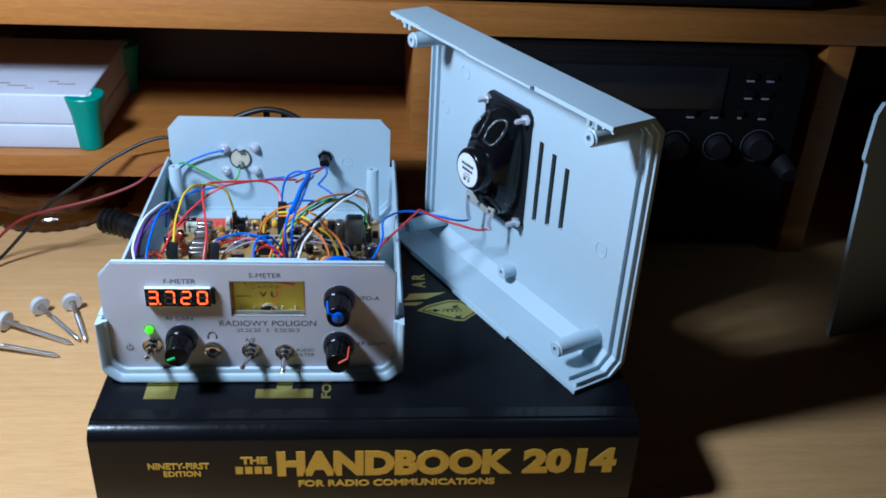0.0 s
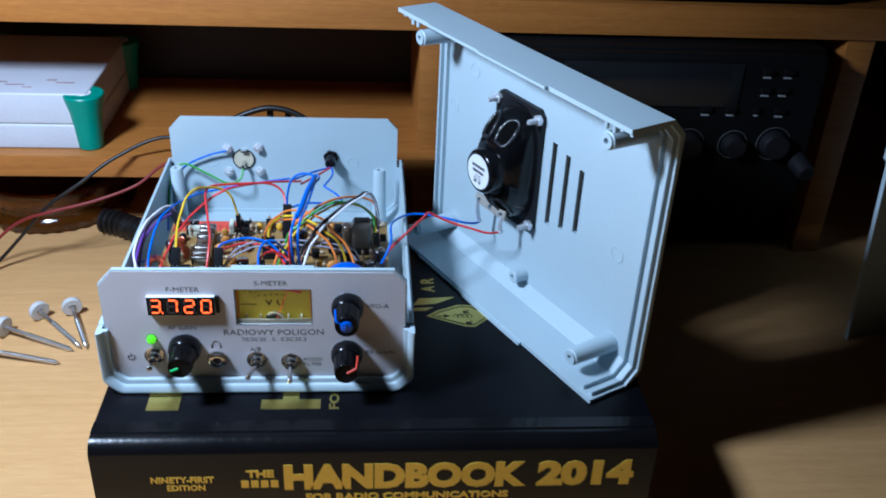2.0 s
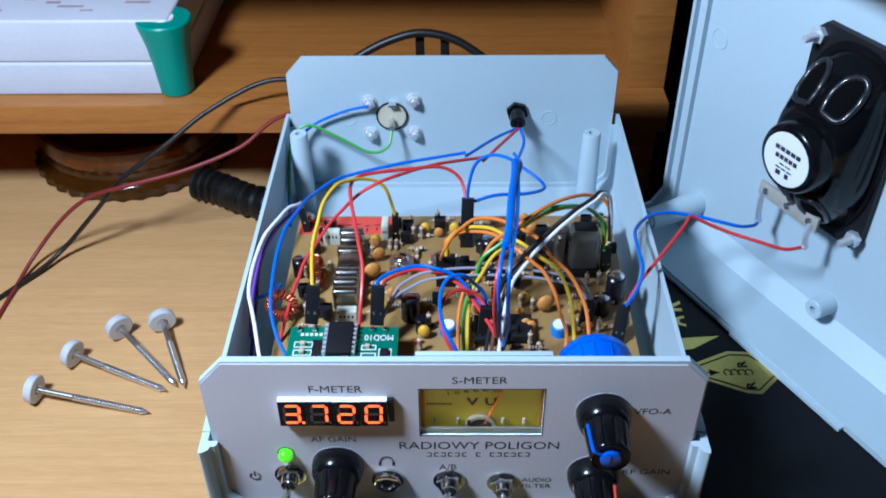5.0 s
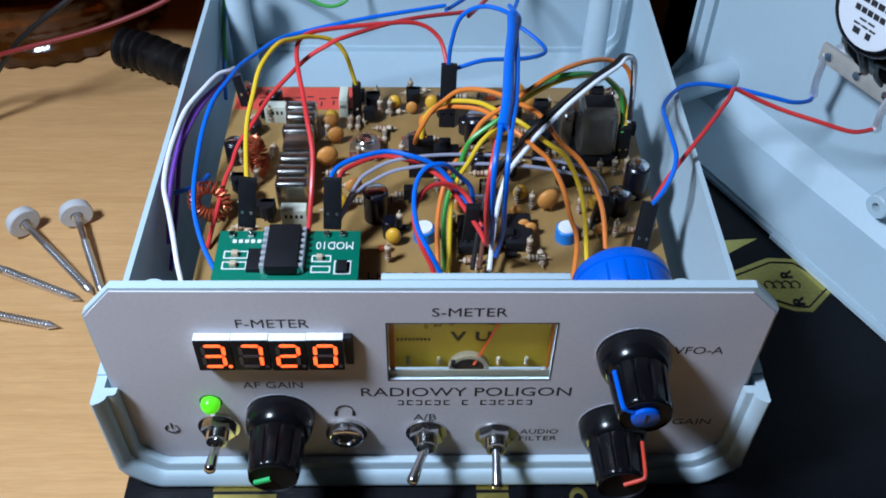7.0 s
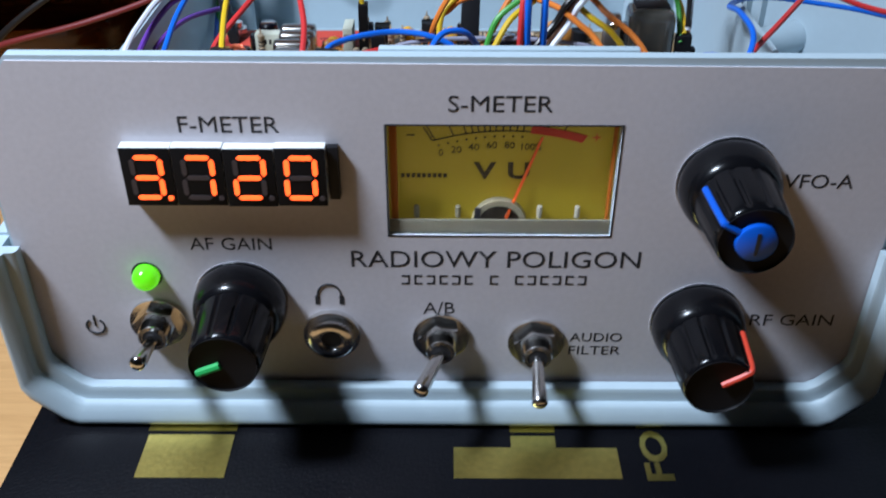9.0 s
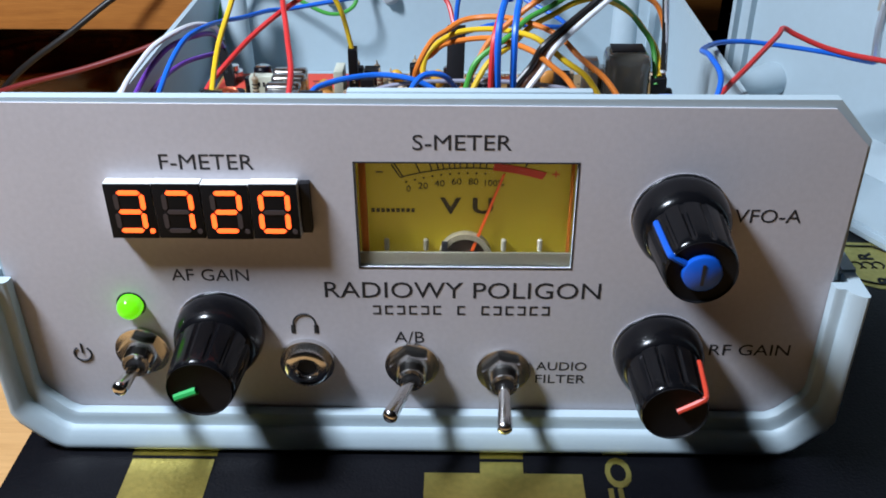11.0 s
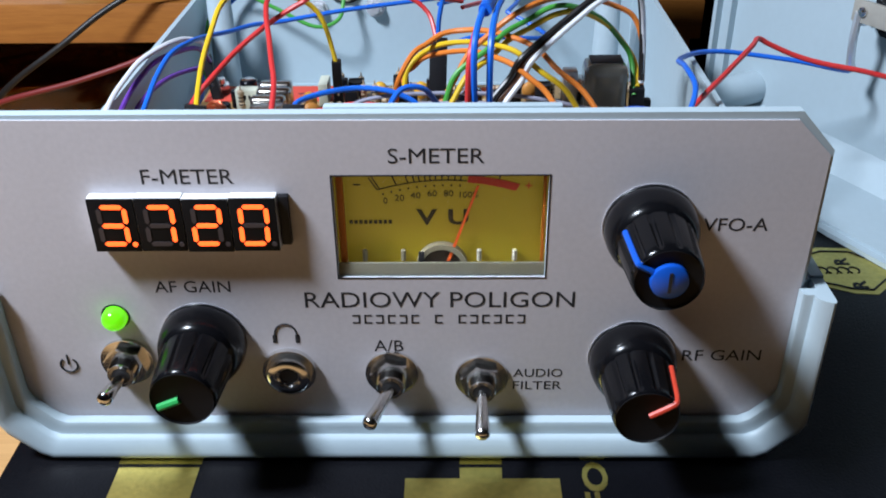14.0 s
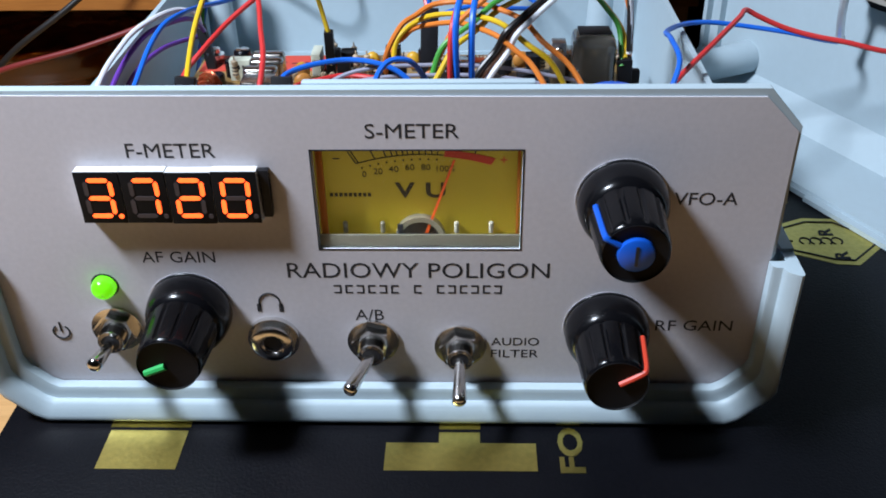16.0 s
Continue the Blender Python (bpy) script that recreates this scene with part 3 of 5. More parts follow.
for i in range(36):
    a = radians(i * 10)
    part("knurl", cyl(B(), (-26.8 + 4.35 * math.cos(a), -1.1, 80.2 + 4.35 * math.sin(a)), (-26.8 + 4.35 * math.cos(a), -2.5, 80.2 + 4.35 * math.sin(a)), 0.28, seg=6), CHROME, jack)
led = part("power_led", revolve(B(), [(0, 2.5), (1.2, 2.5), (2.2, 2.2), (3.0, 1.5), (3.3, 0.7), (3.4, 0)], (-60.6, 0, 93.9), (0, -1, 0), 28), GREENLED, radio, "glowing green power light")
# black ring painted for the shaded gap between LED and panel
part("gap_shade_ring", revolve(B(), [(0, 2.9), (0.06, 2.9), (0.06, 2.4)], (-60.6, 0, 93.9), (0, -1, 0), 28, close=False), INK, led)
bm = B()
tube(bm, [(-72.7 + 1.75 * math.cos(radians(a)), -0.02, 81.6 + 1.75 * math.sin(radians(a))) for a in range(125, 416, 29)], 0.22, 6, 3)
tube(bm, [(-72.7, -0.02, 81.8), (-72.7, -0.02, 84.2)], 0.22, 6)
part("power_symbol", bm, INK, front)
bm = B()
tube(bm, [(-26.8 + 2.2 * math.cos(radians(a)), -0.02, 89.4 + 2.5 * math.sin(radians(a))) for a in range(-10, 191, 20)], 0.2, 6, 3)
for x in (-29.1, -24.5):
    box(bm, x - 0.45, -0.08, 87.2, x + 0.45, 0.02, 89.2, 0.03)
part("headphone_symbol", bm, INK, front)

# ---- radio: rear panel ----
rear = part("rear_panel", slab(B(), [(a, b) for a, b in panel_out], [], 202, 204.4), GREY, radio)
bm = B()
revolve(bm, [(0, 7.6), (0.6, 7.6), (0.6, 6.9), (0.9, 6.8), (0.9, 0)], (-34, 202, 105.5), (0, -1, 0), 32)
ZINC = material("bright_zinc_hardware", (0.74, 0.76, 0.80), 0.34, metal=0.62, vary=0.10)
so = part("aerial_socket", bm, CREAM, rear, "aerial socket with a pale insulator")
part("ring", revolve(B(), [(0.3, 8.0), (0.9, 7.9), (0.9, 7.1), (0.3, 7.1)], (-34, 202, 105.5), (0, -1, 0), 32, close=False), INK, so)
part("centre_pin", cyl(B(), (-34, 202, 104), (-34, 194, 103), 1.3), CHROME, so)
part("solder_tag", box(B(), -35.5, 198, 112.0, -31.5, 202, 113.5, 0.4), CHROME, so)
for x, z in ((-45, 113.5), (-23, 114.5), (-45, 95.5), (-23, 96)):
    bm = B()
    cyl(bm, (x, 202, z), (x, 201.2, z), 3.7, seg=24)
    hexnut(bm, x, 201.2, 198.6, z, 2.9)
    cyl(bm, (x, 198.6, z), (x, 197, z), 1.5, seg=12)
    part("nut", bm, ZINC, rear)
bm = B()
cyl(bm, (28, 202, 108), (28, 199.5, 108), 5.4, seg=6)
cyl(bm, (28, 199.5, 108), (28, 192, 106.5), 3.8, seg=18, bev=0.4)
pj = part("power_socket", bm, BLACK, rear)
for x in (26.6, 29.4):
    part("pin", cyl(B(), (x, 192, 105), (x, 189.5, 104.5), 0.8, seg=10), CHROME, pj)
for x in (-56, 44):
    part("moulding_mark", revolve(B(), [(0, 4.0), (0.25, 3.9), (0.25, 3.5), (0, 3.4)], (x, 202, 104), (0, -1, 0), 24, close=False), GREY, rear)

# ---- radio: circuit board ----
PCBMAT = material("phenolic_board", (0.31, 0.185, 0.062), 0.42, vary=0.16, scale=140, blotch=40)
REDLAB = material("red_label", (0.62, 0.07, 0.045), 0.6, vary=0.06)
PCBGREEN = material("green_solder_mask", (0.006, 0.14, 0.085), 0.35, vary=0.12, scale=180)
WHITEINK = material("white_print", (0.75, 0.75, 0.72), 0.6)
POLY = material("pale_film_capacitor", (0.62, 0.64, 0.52), 0.45)
DISC = material("orange_ceramic", (0.58, 0.24, 0.05), 0.45, vary=0.12)
TANT = material("yellow_capacitor", (0.70, 0.38, 0.03), 0.4)
CANM = material("crystal_can", (0.50, 0.48, 0.45), 0.26, metal=1.0, vary=0.12)
COPPER = material("enamelled_copper", (0.50, 0.10, 0.04), 0.3, metal=0.6)
ELCO = material("capacitor_sleeve", (0.005, 0.005, 0.010), 0.26)
BEIGE = material("resistor_body", (0.52, 0.40, 0.27), 0.5)
PBLUE = material("trimmer_blue", (0.02, 0.20, 0.62), 0.4)
TRIMBASE = material("trimmer_base", (0.22, 0.06, 0.035), 0.5)
ZP = 73.0
# board coordinates to the set: the board stands 27 mm over the tray's floor
BOARD = Matrix.Translation((-0.45, -8.7, 18.75)) @ Matrix.Scale(0.936, 4)


def board(name, bm, mat, parent, label=""):
    bmesh.ops.transform(bm, matrix=BOARD, verts=bm.verts[:])
    return part(name, bm, mat, parent, label)


pcb = board("circuit_board", box(B(), -79, 44, ZP - 1.6, 73, 162, ZP, 0.15), PCBMAT, radio, "tan phenolic circuit board full of parts")
board("red_label", box(B(), -78, 147.5, ZP, -30, 161, ZP + 0.25), REDLAB, pcb)
bm = B()
for i in range(9):
    a = -74 + i * 4.6
    box(bm, a, 153.5 + (i % 3) * 0.6, ZP + 0.2, a + 2.6, 154.2 + (i % 3) * 0.6, ZP + 0.32)
    box(bm, a + 1, 149.3 + (i % 2) * 0.8, ZP + 0.2, a + 1.6, 152 + (i % 2) * 0.6, ZP + 0.32)
board("pencil_marks", bm, INK, pcb)
bm = B()
for i in range(24):
    a = -24 + i * 2.9
    if i % 9 != 8:
        box(bm, a, 60.5, ZP, a + 0.5, 63.5, ZP + 0.08)
        box(bm, a, 60.5 + (i % 3) * 1.2, ZP, a + 1.9, 61.0 + (i % 3) * 1.2, ZP + 0.09)
board("print_marks", bm, INK, pcb)
bm = B()
for i in range(7):
    box(bm, 30 + i * 3.6, 151 + (i % 3) * 1.2, ZP, 32.2 + i * 3.6, 151.6 + (i % 3) * 1.2, ZP + 0.08)
board("print_marks", bm, INK, pcb)

# filter crystals in a row
for i, (y, h) in enumerate(((136, 11.7), (130.5, 11.7), (122, 12.2), (107.5, 11.7), (101, 11.7), (94.7, 11.7))):
    bm = B()
    x = -50.5 + (i % 2) * 0.4
    box(bm, x - 5.6, y - 2.3, ZP, x + 5.6, y + 2.3, ZP + h, 1.6, 3)
    board("crystal", bm, CANM, pcb)
board("crystal_side", box(B(), -55, 111, ZP, -45, 119.5, ZP + 11.4, 0.6), CANM, pcb)
SMOKE = material("smoky_relay_cover", (0.075, 0.07, 0.06), 0.16, vary=0.3, scale=90, spec=0.6, coat=0.5)
bm = B()
box(bm, 48.2, 115.5, ZP + 3, 61.6, 127.5, ZP + 23.4, 3.4, 4)
relay = board("relay", bm, SMOKE, pcb, "relay in a smoky grey cover")
board("relay_base", box(B(), 47.2, 114.6, ZP, 62.6, 128.4, ZP + 3.6, 0.5), MATTE, relay)
board("relay_top", box(B(), 50, 119, ZP + 23.2, 60, 125.8, ZP + 23.8, 0.3), MATTE, relay)
board("screening_can", box(B(), 44, 129.5, ZP, 55, 138, ZP + 13, 1.0, 2), CANM, pcb, "dull metal screening can")
c = board("trimmer", box(B(), 42.0, 121, ZP, 46.6, 126, ZP + 20, 0.6), STEEL, pcb)
board("trimmer_screw", cyl(B(), (44.3, 121, ZP + 17.5), (44.3, 119.8, ZP + 17.5), 1.3, seg=14, bev=0.2), CHROME, c)
for x, y, w, d, h in ((-61, 141, 8, 4, 7.5), (-36, 147, 3.2, 9, 8), (-49, 86, 8.5, 4.2, 7.5)):
    c = board("film_capacitor", box(B(), x - w / 2, y - d / 2, ZP, x + w / 2, y + d / 2, ZP + h, 0.4), POLY, pcb)
    bm = B()
    for k in range(4):
        box(bm, x - w * 0.35 + k * w * 0.2, y - d / 2 - 0.06, ZP + h * 0.55, x - w * 0.25 + k * w * 0.2, y - d / 2, ZP + h * 0.75)
    board("marking", bm, INK, c)
for x, y in ((-27, 122), (-8.5, 123)):
    t = board("trimmer", box(B(), x - 5.6, y - 4.5, ZP, x + 5.6, y + 3.5, ZP + 4.4, 0.4), TRIMBASE, pcb, "open trimmer on a brown base")
    board("wiper_plate", slab(B(), [(x - 5.4, y - 4.6), (x + 5.4, y - 4.6), (x + 5.4, y - 1), (x + 3.4, y + 4), (x + 1, y + 5.4), (x - 1, y + 5.4), (x - 3.4, y + 4), (x - 5.4, y - 1)], [ring(20, x, y + 0.4, 2.2)], ZP + 4.5, ZP + 5.3, "z"), STEEL, t)
    board("wiper", revolve(B(), [(0, 3.6), (1.2, 3.4), (1.6, 2.9), (1.6, 2.2), (0.2, 2.0)], (x, y + 0.4, ZP + 5.3), (0, 0, 1), 24, close=False), CHROME, t)
    for k in (-3.6, 0, 3.6):
        board("lug", box(B(), x + k - 0.8, y - 5.0, ZP + 0.6, x + k + 0.8, y - 4.4, ZP + 3.6, 0.2), CHROME, t)
for x, y in ((-6, 79), (41, 79)):
    t = board("trimmer", revolve(B(), [(0, 3.6), (4.6, 3.6), (5, 3.2)], (x, y, ZP), (0, 0, 1), 20), PBLUE, pcb, "blue round trimmer")
    board("dial", revolve(B(), [(5.0, 3.0), (5.5, 2.8), (5.5, 0)], (x, y, ZP), (0, 0, 1), 20), WHITEINK, t)
for x, y, r in ((-40, 114, 4), (-38, 127, 3.2), (-40.5, 134, 3.2), (36, 92, 4), (34, 146, 3), (-30, 100, 3), (20, 128, 3.2)):
    bm = B()
    bmesh.ops.create_uvsphere(bm, u_segments=14, v_segments=9, radius=1, matrix=Matrix.Translation((x, y, ZP + r + 1.5)) @ Matrix.Rotation(radians(20), 4, "Z") @ Matrix.Diagonal((r, r * 0.5, r, 1)))
    for s in (-1.3, 1.3):
        cyl(bm, (x + s, y, ZP), (x + s, y, ZP + 2.5), 0.25, seg=6)
    board("ceramic_capacitor", bm, DISC, pcb)
for x, y in ((-40, 138), (-16, 76), (-17, 147), (-3, 147), (27, 97), (-34, 92), (52, 92)):
    bm = B()
    bmesh.ops.create_uvsphere(bm, u_segments=14, v_segments=9, radius=1, matrix=Matrix.Translation((x, y, ZP + 4)) @ Matrix.Diagonal((2.6, 1.9, 3.2, 1)))
    board("tantalum_capacitor", bm, TANT, pcb)
for x, y, r, h in ((67, 101, 4.2, 13), (-73, 118, 3.4, 9), (-22, 89, 4.2, 12), (13, 130, 4.2, 11), (2, 145, 3.2, 9), (60, 92, 3.8, 9), (-62, 148, 3, 8), (12, 88, 3.4, 9), (44, 107, 3.6, 9), (-66, 96, 3, 7)):
    e = board("electrolytic_capacitor", revolve(B(), [(0, r), (h - 0.6, r), (h, r - 0.6)], (x, y, ZP), (0, 0, 1), 22), ELCO, pcb)
    board("top", revolve(B(), [(h, r - 0.7), (h + 0.15, r - 0.9), (h + 0.15, 0)], (x, y, ZP), (0, 0, 1), 20), CHROME, e)
for x, y in ((-10, 149), (-25, 146), (28, 139), (38, 142), (-58, 87), (-69, 100), (24, 108), (36, 122), (60, 150)):
    bm = B()
    revolve(bm, [(0, 2.6), (5, 2.6)], (x, y, ZP + 3), (0, 0, 1), 18)
    box(bm, x - 2.6, y + 0.6, ZP + 3, x + 2.6, y + 2.7, ZP + 8, 0.2)
    for s in (-1.3, 0, 1.3):
        cyl(bm, (x + s, y, ZP), (x + s, y, ZP + 3), 0.25, seg=6)
    board("transistor", bm, MATTE, pcb)


def chip(x, y, w, d, n, parent, z, turn=0):
    """A dual in-line chip with its pins."""
    c = board("chip", box(B(), x - w / 2, y - d / 2, z + 1.2, x + w / 2, y + d / 2, z + 4.6, 0.3), MATTE, parent, "black dual in-line chip")
    bm = B()
    for i in range(n):
        yy = y - d / 2 + d * (i + 0.5) / n
        for s in (-1, 1):
            box(bm, x + s * (w / 2 + 0.1) - 0.35, yy - 0.4, z, x + s * (w / 2 + 0.1) + 0.35, yy + 0.4, z + 2.6)
    board("pin", bm, CHROME, c)


chip(25, 79, 9, 14, 4, pcb, ZP)
chip(9, 78, 8, 15, 4, pcb, ZP)
chip(2, 116, 9, 12, 4, pcb, ZP)
chip(38, 132, 12, 9, 4, pcb, ZP)
for x, y, vertical in ((-64, 112, 0), (-77, 89, 1)):
    bm = B()
    rr, r2 = 5.2, 2.0
    m = Matrix.Translation((x, y, ZP + 7.2)) @ Matrix.Rotation(radians(75), 4, "X" if vertical else "Y")
    coil = []
    for k in range(22 * 8):
        a, b = 2 * math.pi * k / (22 * 8), 2 * math.pi * k / 8
        out = Vector((math.cos(a), math.sin(a), 0))
        coil.append(m @ (out * rr + (out * math.cos(b) + Vector((0, 0, 1)) * math.sin(b)) * r2))
    tube(bm, coil, 0.42, 5, 1)
    board("toroid_coil", bm, COPPER, pcb, "coil of enamelled copper wire")
random.seed(5)
for i in range(120):
    x, y = random.uniform(-72, 70), random.uniform(66, 158)
    if -58 < x < -43 or (44 < x < 62 and y > 110) or (-80 < x < -26 and y < 74):
        continue
    up = i % 3 == 0
    bm = B()
    a = radians(random.choice((0, 90)))
    way = Vector((0, 0, 1)) if up else Vector((math.cos(a), math.sin(a), 0))
    ctr = Vector((x, y, ZP + (4.5 if up else 1.6)))
    revolve(bm, [(-3, 0.7), (-2.6, 1.1), (-1.6, 1.1), (-1.3, 0.9), (1.3, 0.9), (1.6, 1.1), (2.6, 1.1), (3, 0.7)], ctr, way, 10)
    cyl(bm, ctr - way * 4.4, ctr + way * 4.4, 0.28, seg=6)
    rs = board("resistor", bm, BEIGE, pcb)
    bm = B()
    for k in (-1.9, -0.6, 0.6):
        revolve(bm, [(k - 0.2, 1.15), (k + 0.2, 1.15)], ctr, way, 10, close=False)
    board("band", bm, TRIMBASE if i % 2 else INK, rs)

for i in range(46):
    x, y = random.uniform(-72, 70), random.uniform(68, 158)
    if -60 < x < -42 or (42 < x < 64 and y > 108) or (-80 < x < -26 and y < 76):
        continue
    k = i % 4
    if k == 0:
        board("transistor", box(B(), x - 2.2, y - 1.6, ZP + 2, x + 2.2, y + 1.6, ZP + 7, 0.7), MATTE, pcb)
    elif k == 1:
        h = random.uniform(5, 8)
        board("electrolytic_capacitor", revolve(B(), [(0, 2.5), (h - 0.4, 2.5), (h, 2.1)], (x, y, ZP), (0, 0, 1), 16), ELCO, pcb)
    elif k == 2:
        board("diode", cyl(B(), (x - 2, y, ZP + 1.3), (x + 2, y, ZP + 1.3), 1.0, seg=10, bev=0.2), MATTE if i % 3 else COPPER, pcb)
    else:
        bm = B()
        bmesh.ops.create_uvsphere(bm, u_segments=12, v_segments=8, radius=1, matrix=Matrix.Translation((x, y, ZP + 3.4)) @ Matrix.Diagonal((2.3, 1.2, 2.6, 1)))
        board("ceramic_capacitor", bm, DISC if i % 8 else TANT, pcb)

# green plug-in module
board("plug_in_module", box(B(), -70, 48, 83.2, -26, 70.5, 84.8, 0.1), PCBGREEN, pcb, "small green module board")
chip(-49, 60, 9.8, 18, 7, radio, 84.8)
for side in (-1, 1):
    for i in range(7):
        board("chip_pin", box(B(), -49 + side * 5.7 - 0.8, 52.3 + i * 2.54, 84.8, -49 + side * 5.7 + 0.8, 53.6 + i * 2.54, 88.4, 0.2), ZINC, radio)
bm = B()
for x0, y0, w, d in ((-67.5, 58.5, 7.5, 3.2), (-67.5, 54, 7.5, 3.2), (-40.5, 57, 6, 2.8), (-40.5, 52.6, 6, 2.8), (-33.5, 52, 5.2, 5.6)):
    slab(bm, rect(x0, y0, x0 + w, y0 + d), [rect(x0 + 0.4, y0 + 0.4, x0 + w - 0.4, y0 + d - 0.4)], 84.8, 84.9, "z")
for i in range(6):
    box(bm, -65.5 + i * 1.9, 65.2, 84.8, -64.3 + i * 1.9, 66.6, 84.9)
board("module_print", bm, WHITEINK, radio)
board("module_print", lettering(B(), "MOD10", 0, 0, 11.5, 3.2, 0, 0.1, Matrix.Translation((-28, 65.6, 84.8)) @ Matrix.Rotation(radians(180), 4, "Z") @ Matrix.Rotation(radians(-90), 4, "X")), WHITEINK, radio)
for x, y, w, d in ((-57.6, 57, 2.2, 4.4), (-31, 54.4, 1.6, 2.2), (-64, 60, 1.0, 0.9), (-64, 55.6, 1.0, 0.9), (-38, 58.4, 0.9, 0.8)):
    board("module_chip", box(B(), x - w, y - d, 84.8, x + w, y + d, 86.4, 0.2), MATTE if w > 1.2 else BEIGE, radio)
for x0 in (-66, -60, -36.5, -31.5):
    board("header_pin", box(B(), x0 - 0.9, 67.4, 84.8, x0 + 0.9, 69.4, 86.2, 0.3), CHROME, radio)
for x in (-68, -28):
    for y in (50, 68):
        board("spacer", cyl(B(), (x, y, ZP), (x, y, 83.2), 1.4, seg=10), MATTE, pcb)

# plug housings on the pin headers
for pts, w in ((((-58.5, 59.6, 98), (-57, 63.5, 112)), 5), (((-33.2, 58.7, 98), (-32.5, 63.5, 112)), 5.2), (((1.9, 120.5, 87), (2.6, 126, 108)), 5.4), (((-7, 94.3, 87), (-7, 94.5, 102)), 8),
               (((-29.5, 126, 87), (-29, 123, 102)), 2.8), (((-69.5, 131.7, 87), (-72, 134, 100)), 3.0), (((61, 104, 87), (60, 102, 101)), 4.2), (((59.5, 58.7, 87), (62.3, 66.4, 100)), 4.6),
               (((48.2, 70, 87), (49.4, 69.4, 99)), 5), (((7, 60.6, 87), (8.3, 59.6, 105)), 4)):
    a, b = Vector(pts[0]), Vector(pts[1])
    up = (b - a).normalized()
    side = Vector((1, 0, 0))
    fwd = up.cross(side).normalized()
    side = fwd.cross(up)
    m = Matrix((side, fwd, up)).transposed().to_4x4()
    m.translation = a
    housing = part("plug_housing", box(B(), -w / 2, -1.3, 0, w / 2, 1.3, (b - a).length + 1, 0.2, m=m), MATTE, pcb)
    ways = max(1, round(w / 2.6))
    for k in range(ways):
        x = (k + 0.5) * w / ways - w / 2
        part("contact", box(B(), x - 0.4, -1.38, 4.6, x + 0.4, -1.2, 5.6, m=m), CHROME, housing)
bm = B()
revolve(bm, [(0, 12.2), (1, 12.6), (6.4, 12.6), (6.7, 12.15), (7.3, 12.15), (7.6, 12.6), (10.4, 12.3), (11.8, 11.2), (12.4, 9.5), (12.6, 0)], (43.4, 9, 118.2), (0, 1, 0), 56)
pot = part("tuning_pot", bm, PTBLUE, radio, "round blue multi-turn potentiometer behind the panel")
bm = B()
for x in (36.6, 40.5, 46):
    box(bm, x + 0.8, 8.2, 121, x + 1.4, 15.3, 131.1 - (x - 42.3) ** 2 * 0.045)
part("rib", bm, PTBLUE, pot)
part("meter_top", box(B(), -16, 2.7, 130, 27, 4.6, 137.6, 0.4), GREY, radio, "pale plastic top of the meter")
for x, y in ((-74, 54), (69, 54), (-74, 158), (68, 157)):
    bm = B()
    cyl(bm, (x, y, ZP - 26), (x, y, ZP - 1.6), 2.2, seg=12)
    cyl(bm, (x, y, ZP), (x, y, ZP + 2.4), 3.0, seg=6)
    cyl(bm, (x, y, ZP + 2.4), (x, y, ZP + 4.5), 1.5, seg=12)
    board("board_screw", bm, CHROME, radio)

# ---- radio: wiring ----
def wire_mat(name, c):
    return material(name, c, 0.38, vary=0.05)


YEL, RED, BLU = wire_mat("yellow_wire", (0.72, 0.47, 0.02)), wire_mat("red_wire", (0.60, 0.035, 0.035)), wire_mat("blue_wire", (0.01, 0.13, 0.62))
WHT, PUR, SIL = wire_mat("white_wire", (0.75, 0.76, 0.80)), wire_mat("purple_wire", (0.13, 0.04, 0.33)), wire_mat("lilac_grey_wire", (0.30, 0.30, 0.38))
ORA, GRN, BLK, BRN = wire_mat("orange_wire", (0.72, 0.20, 0.03)), wire_mat("green_wire", (0.06, 0.32, 0.05)), wire_mat("black_wire", (0.015, 0.013, 0.013)), wire_mat("brown_wire", (0.14, 0.055, 0.03))
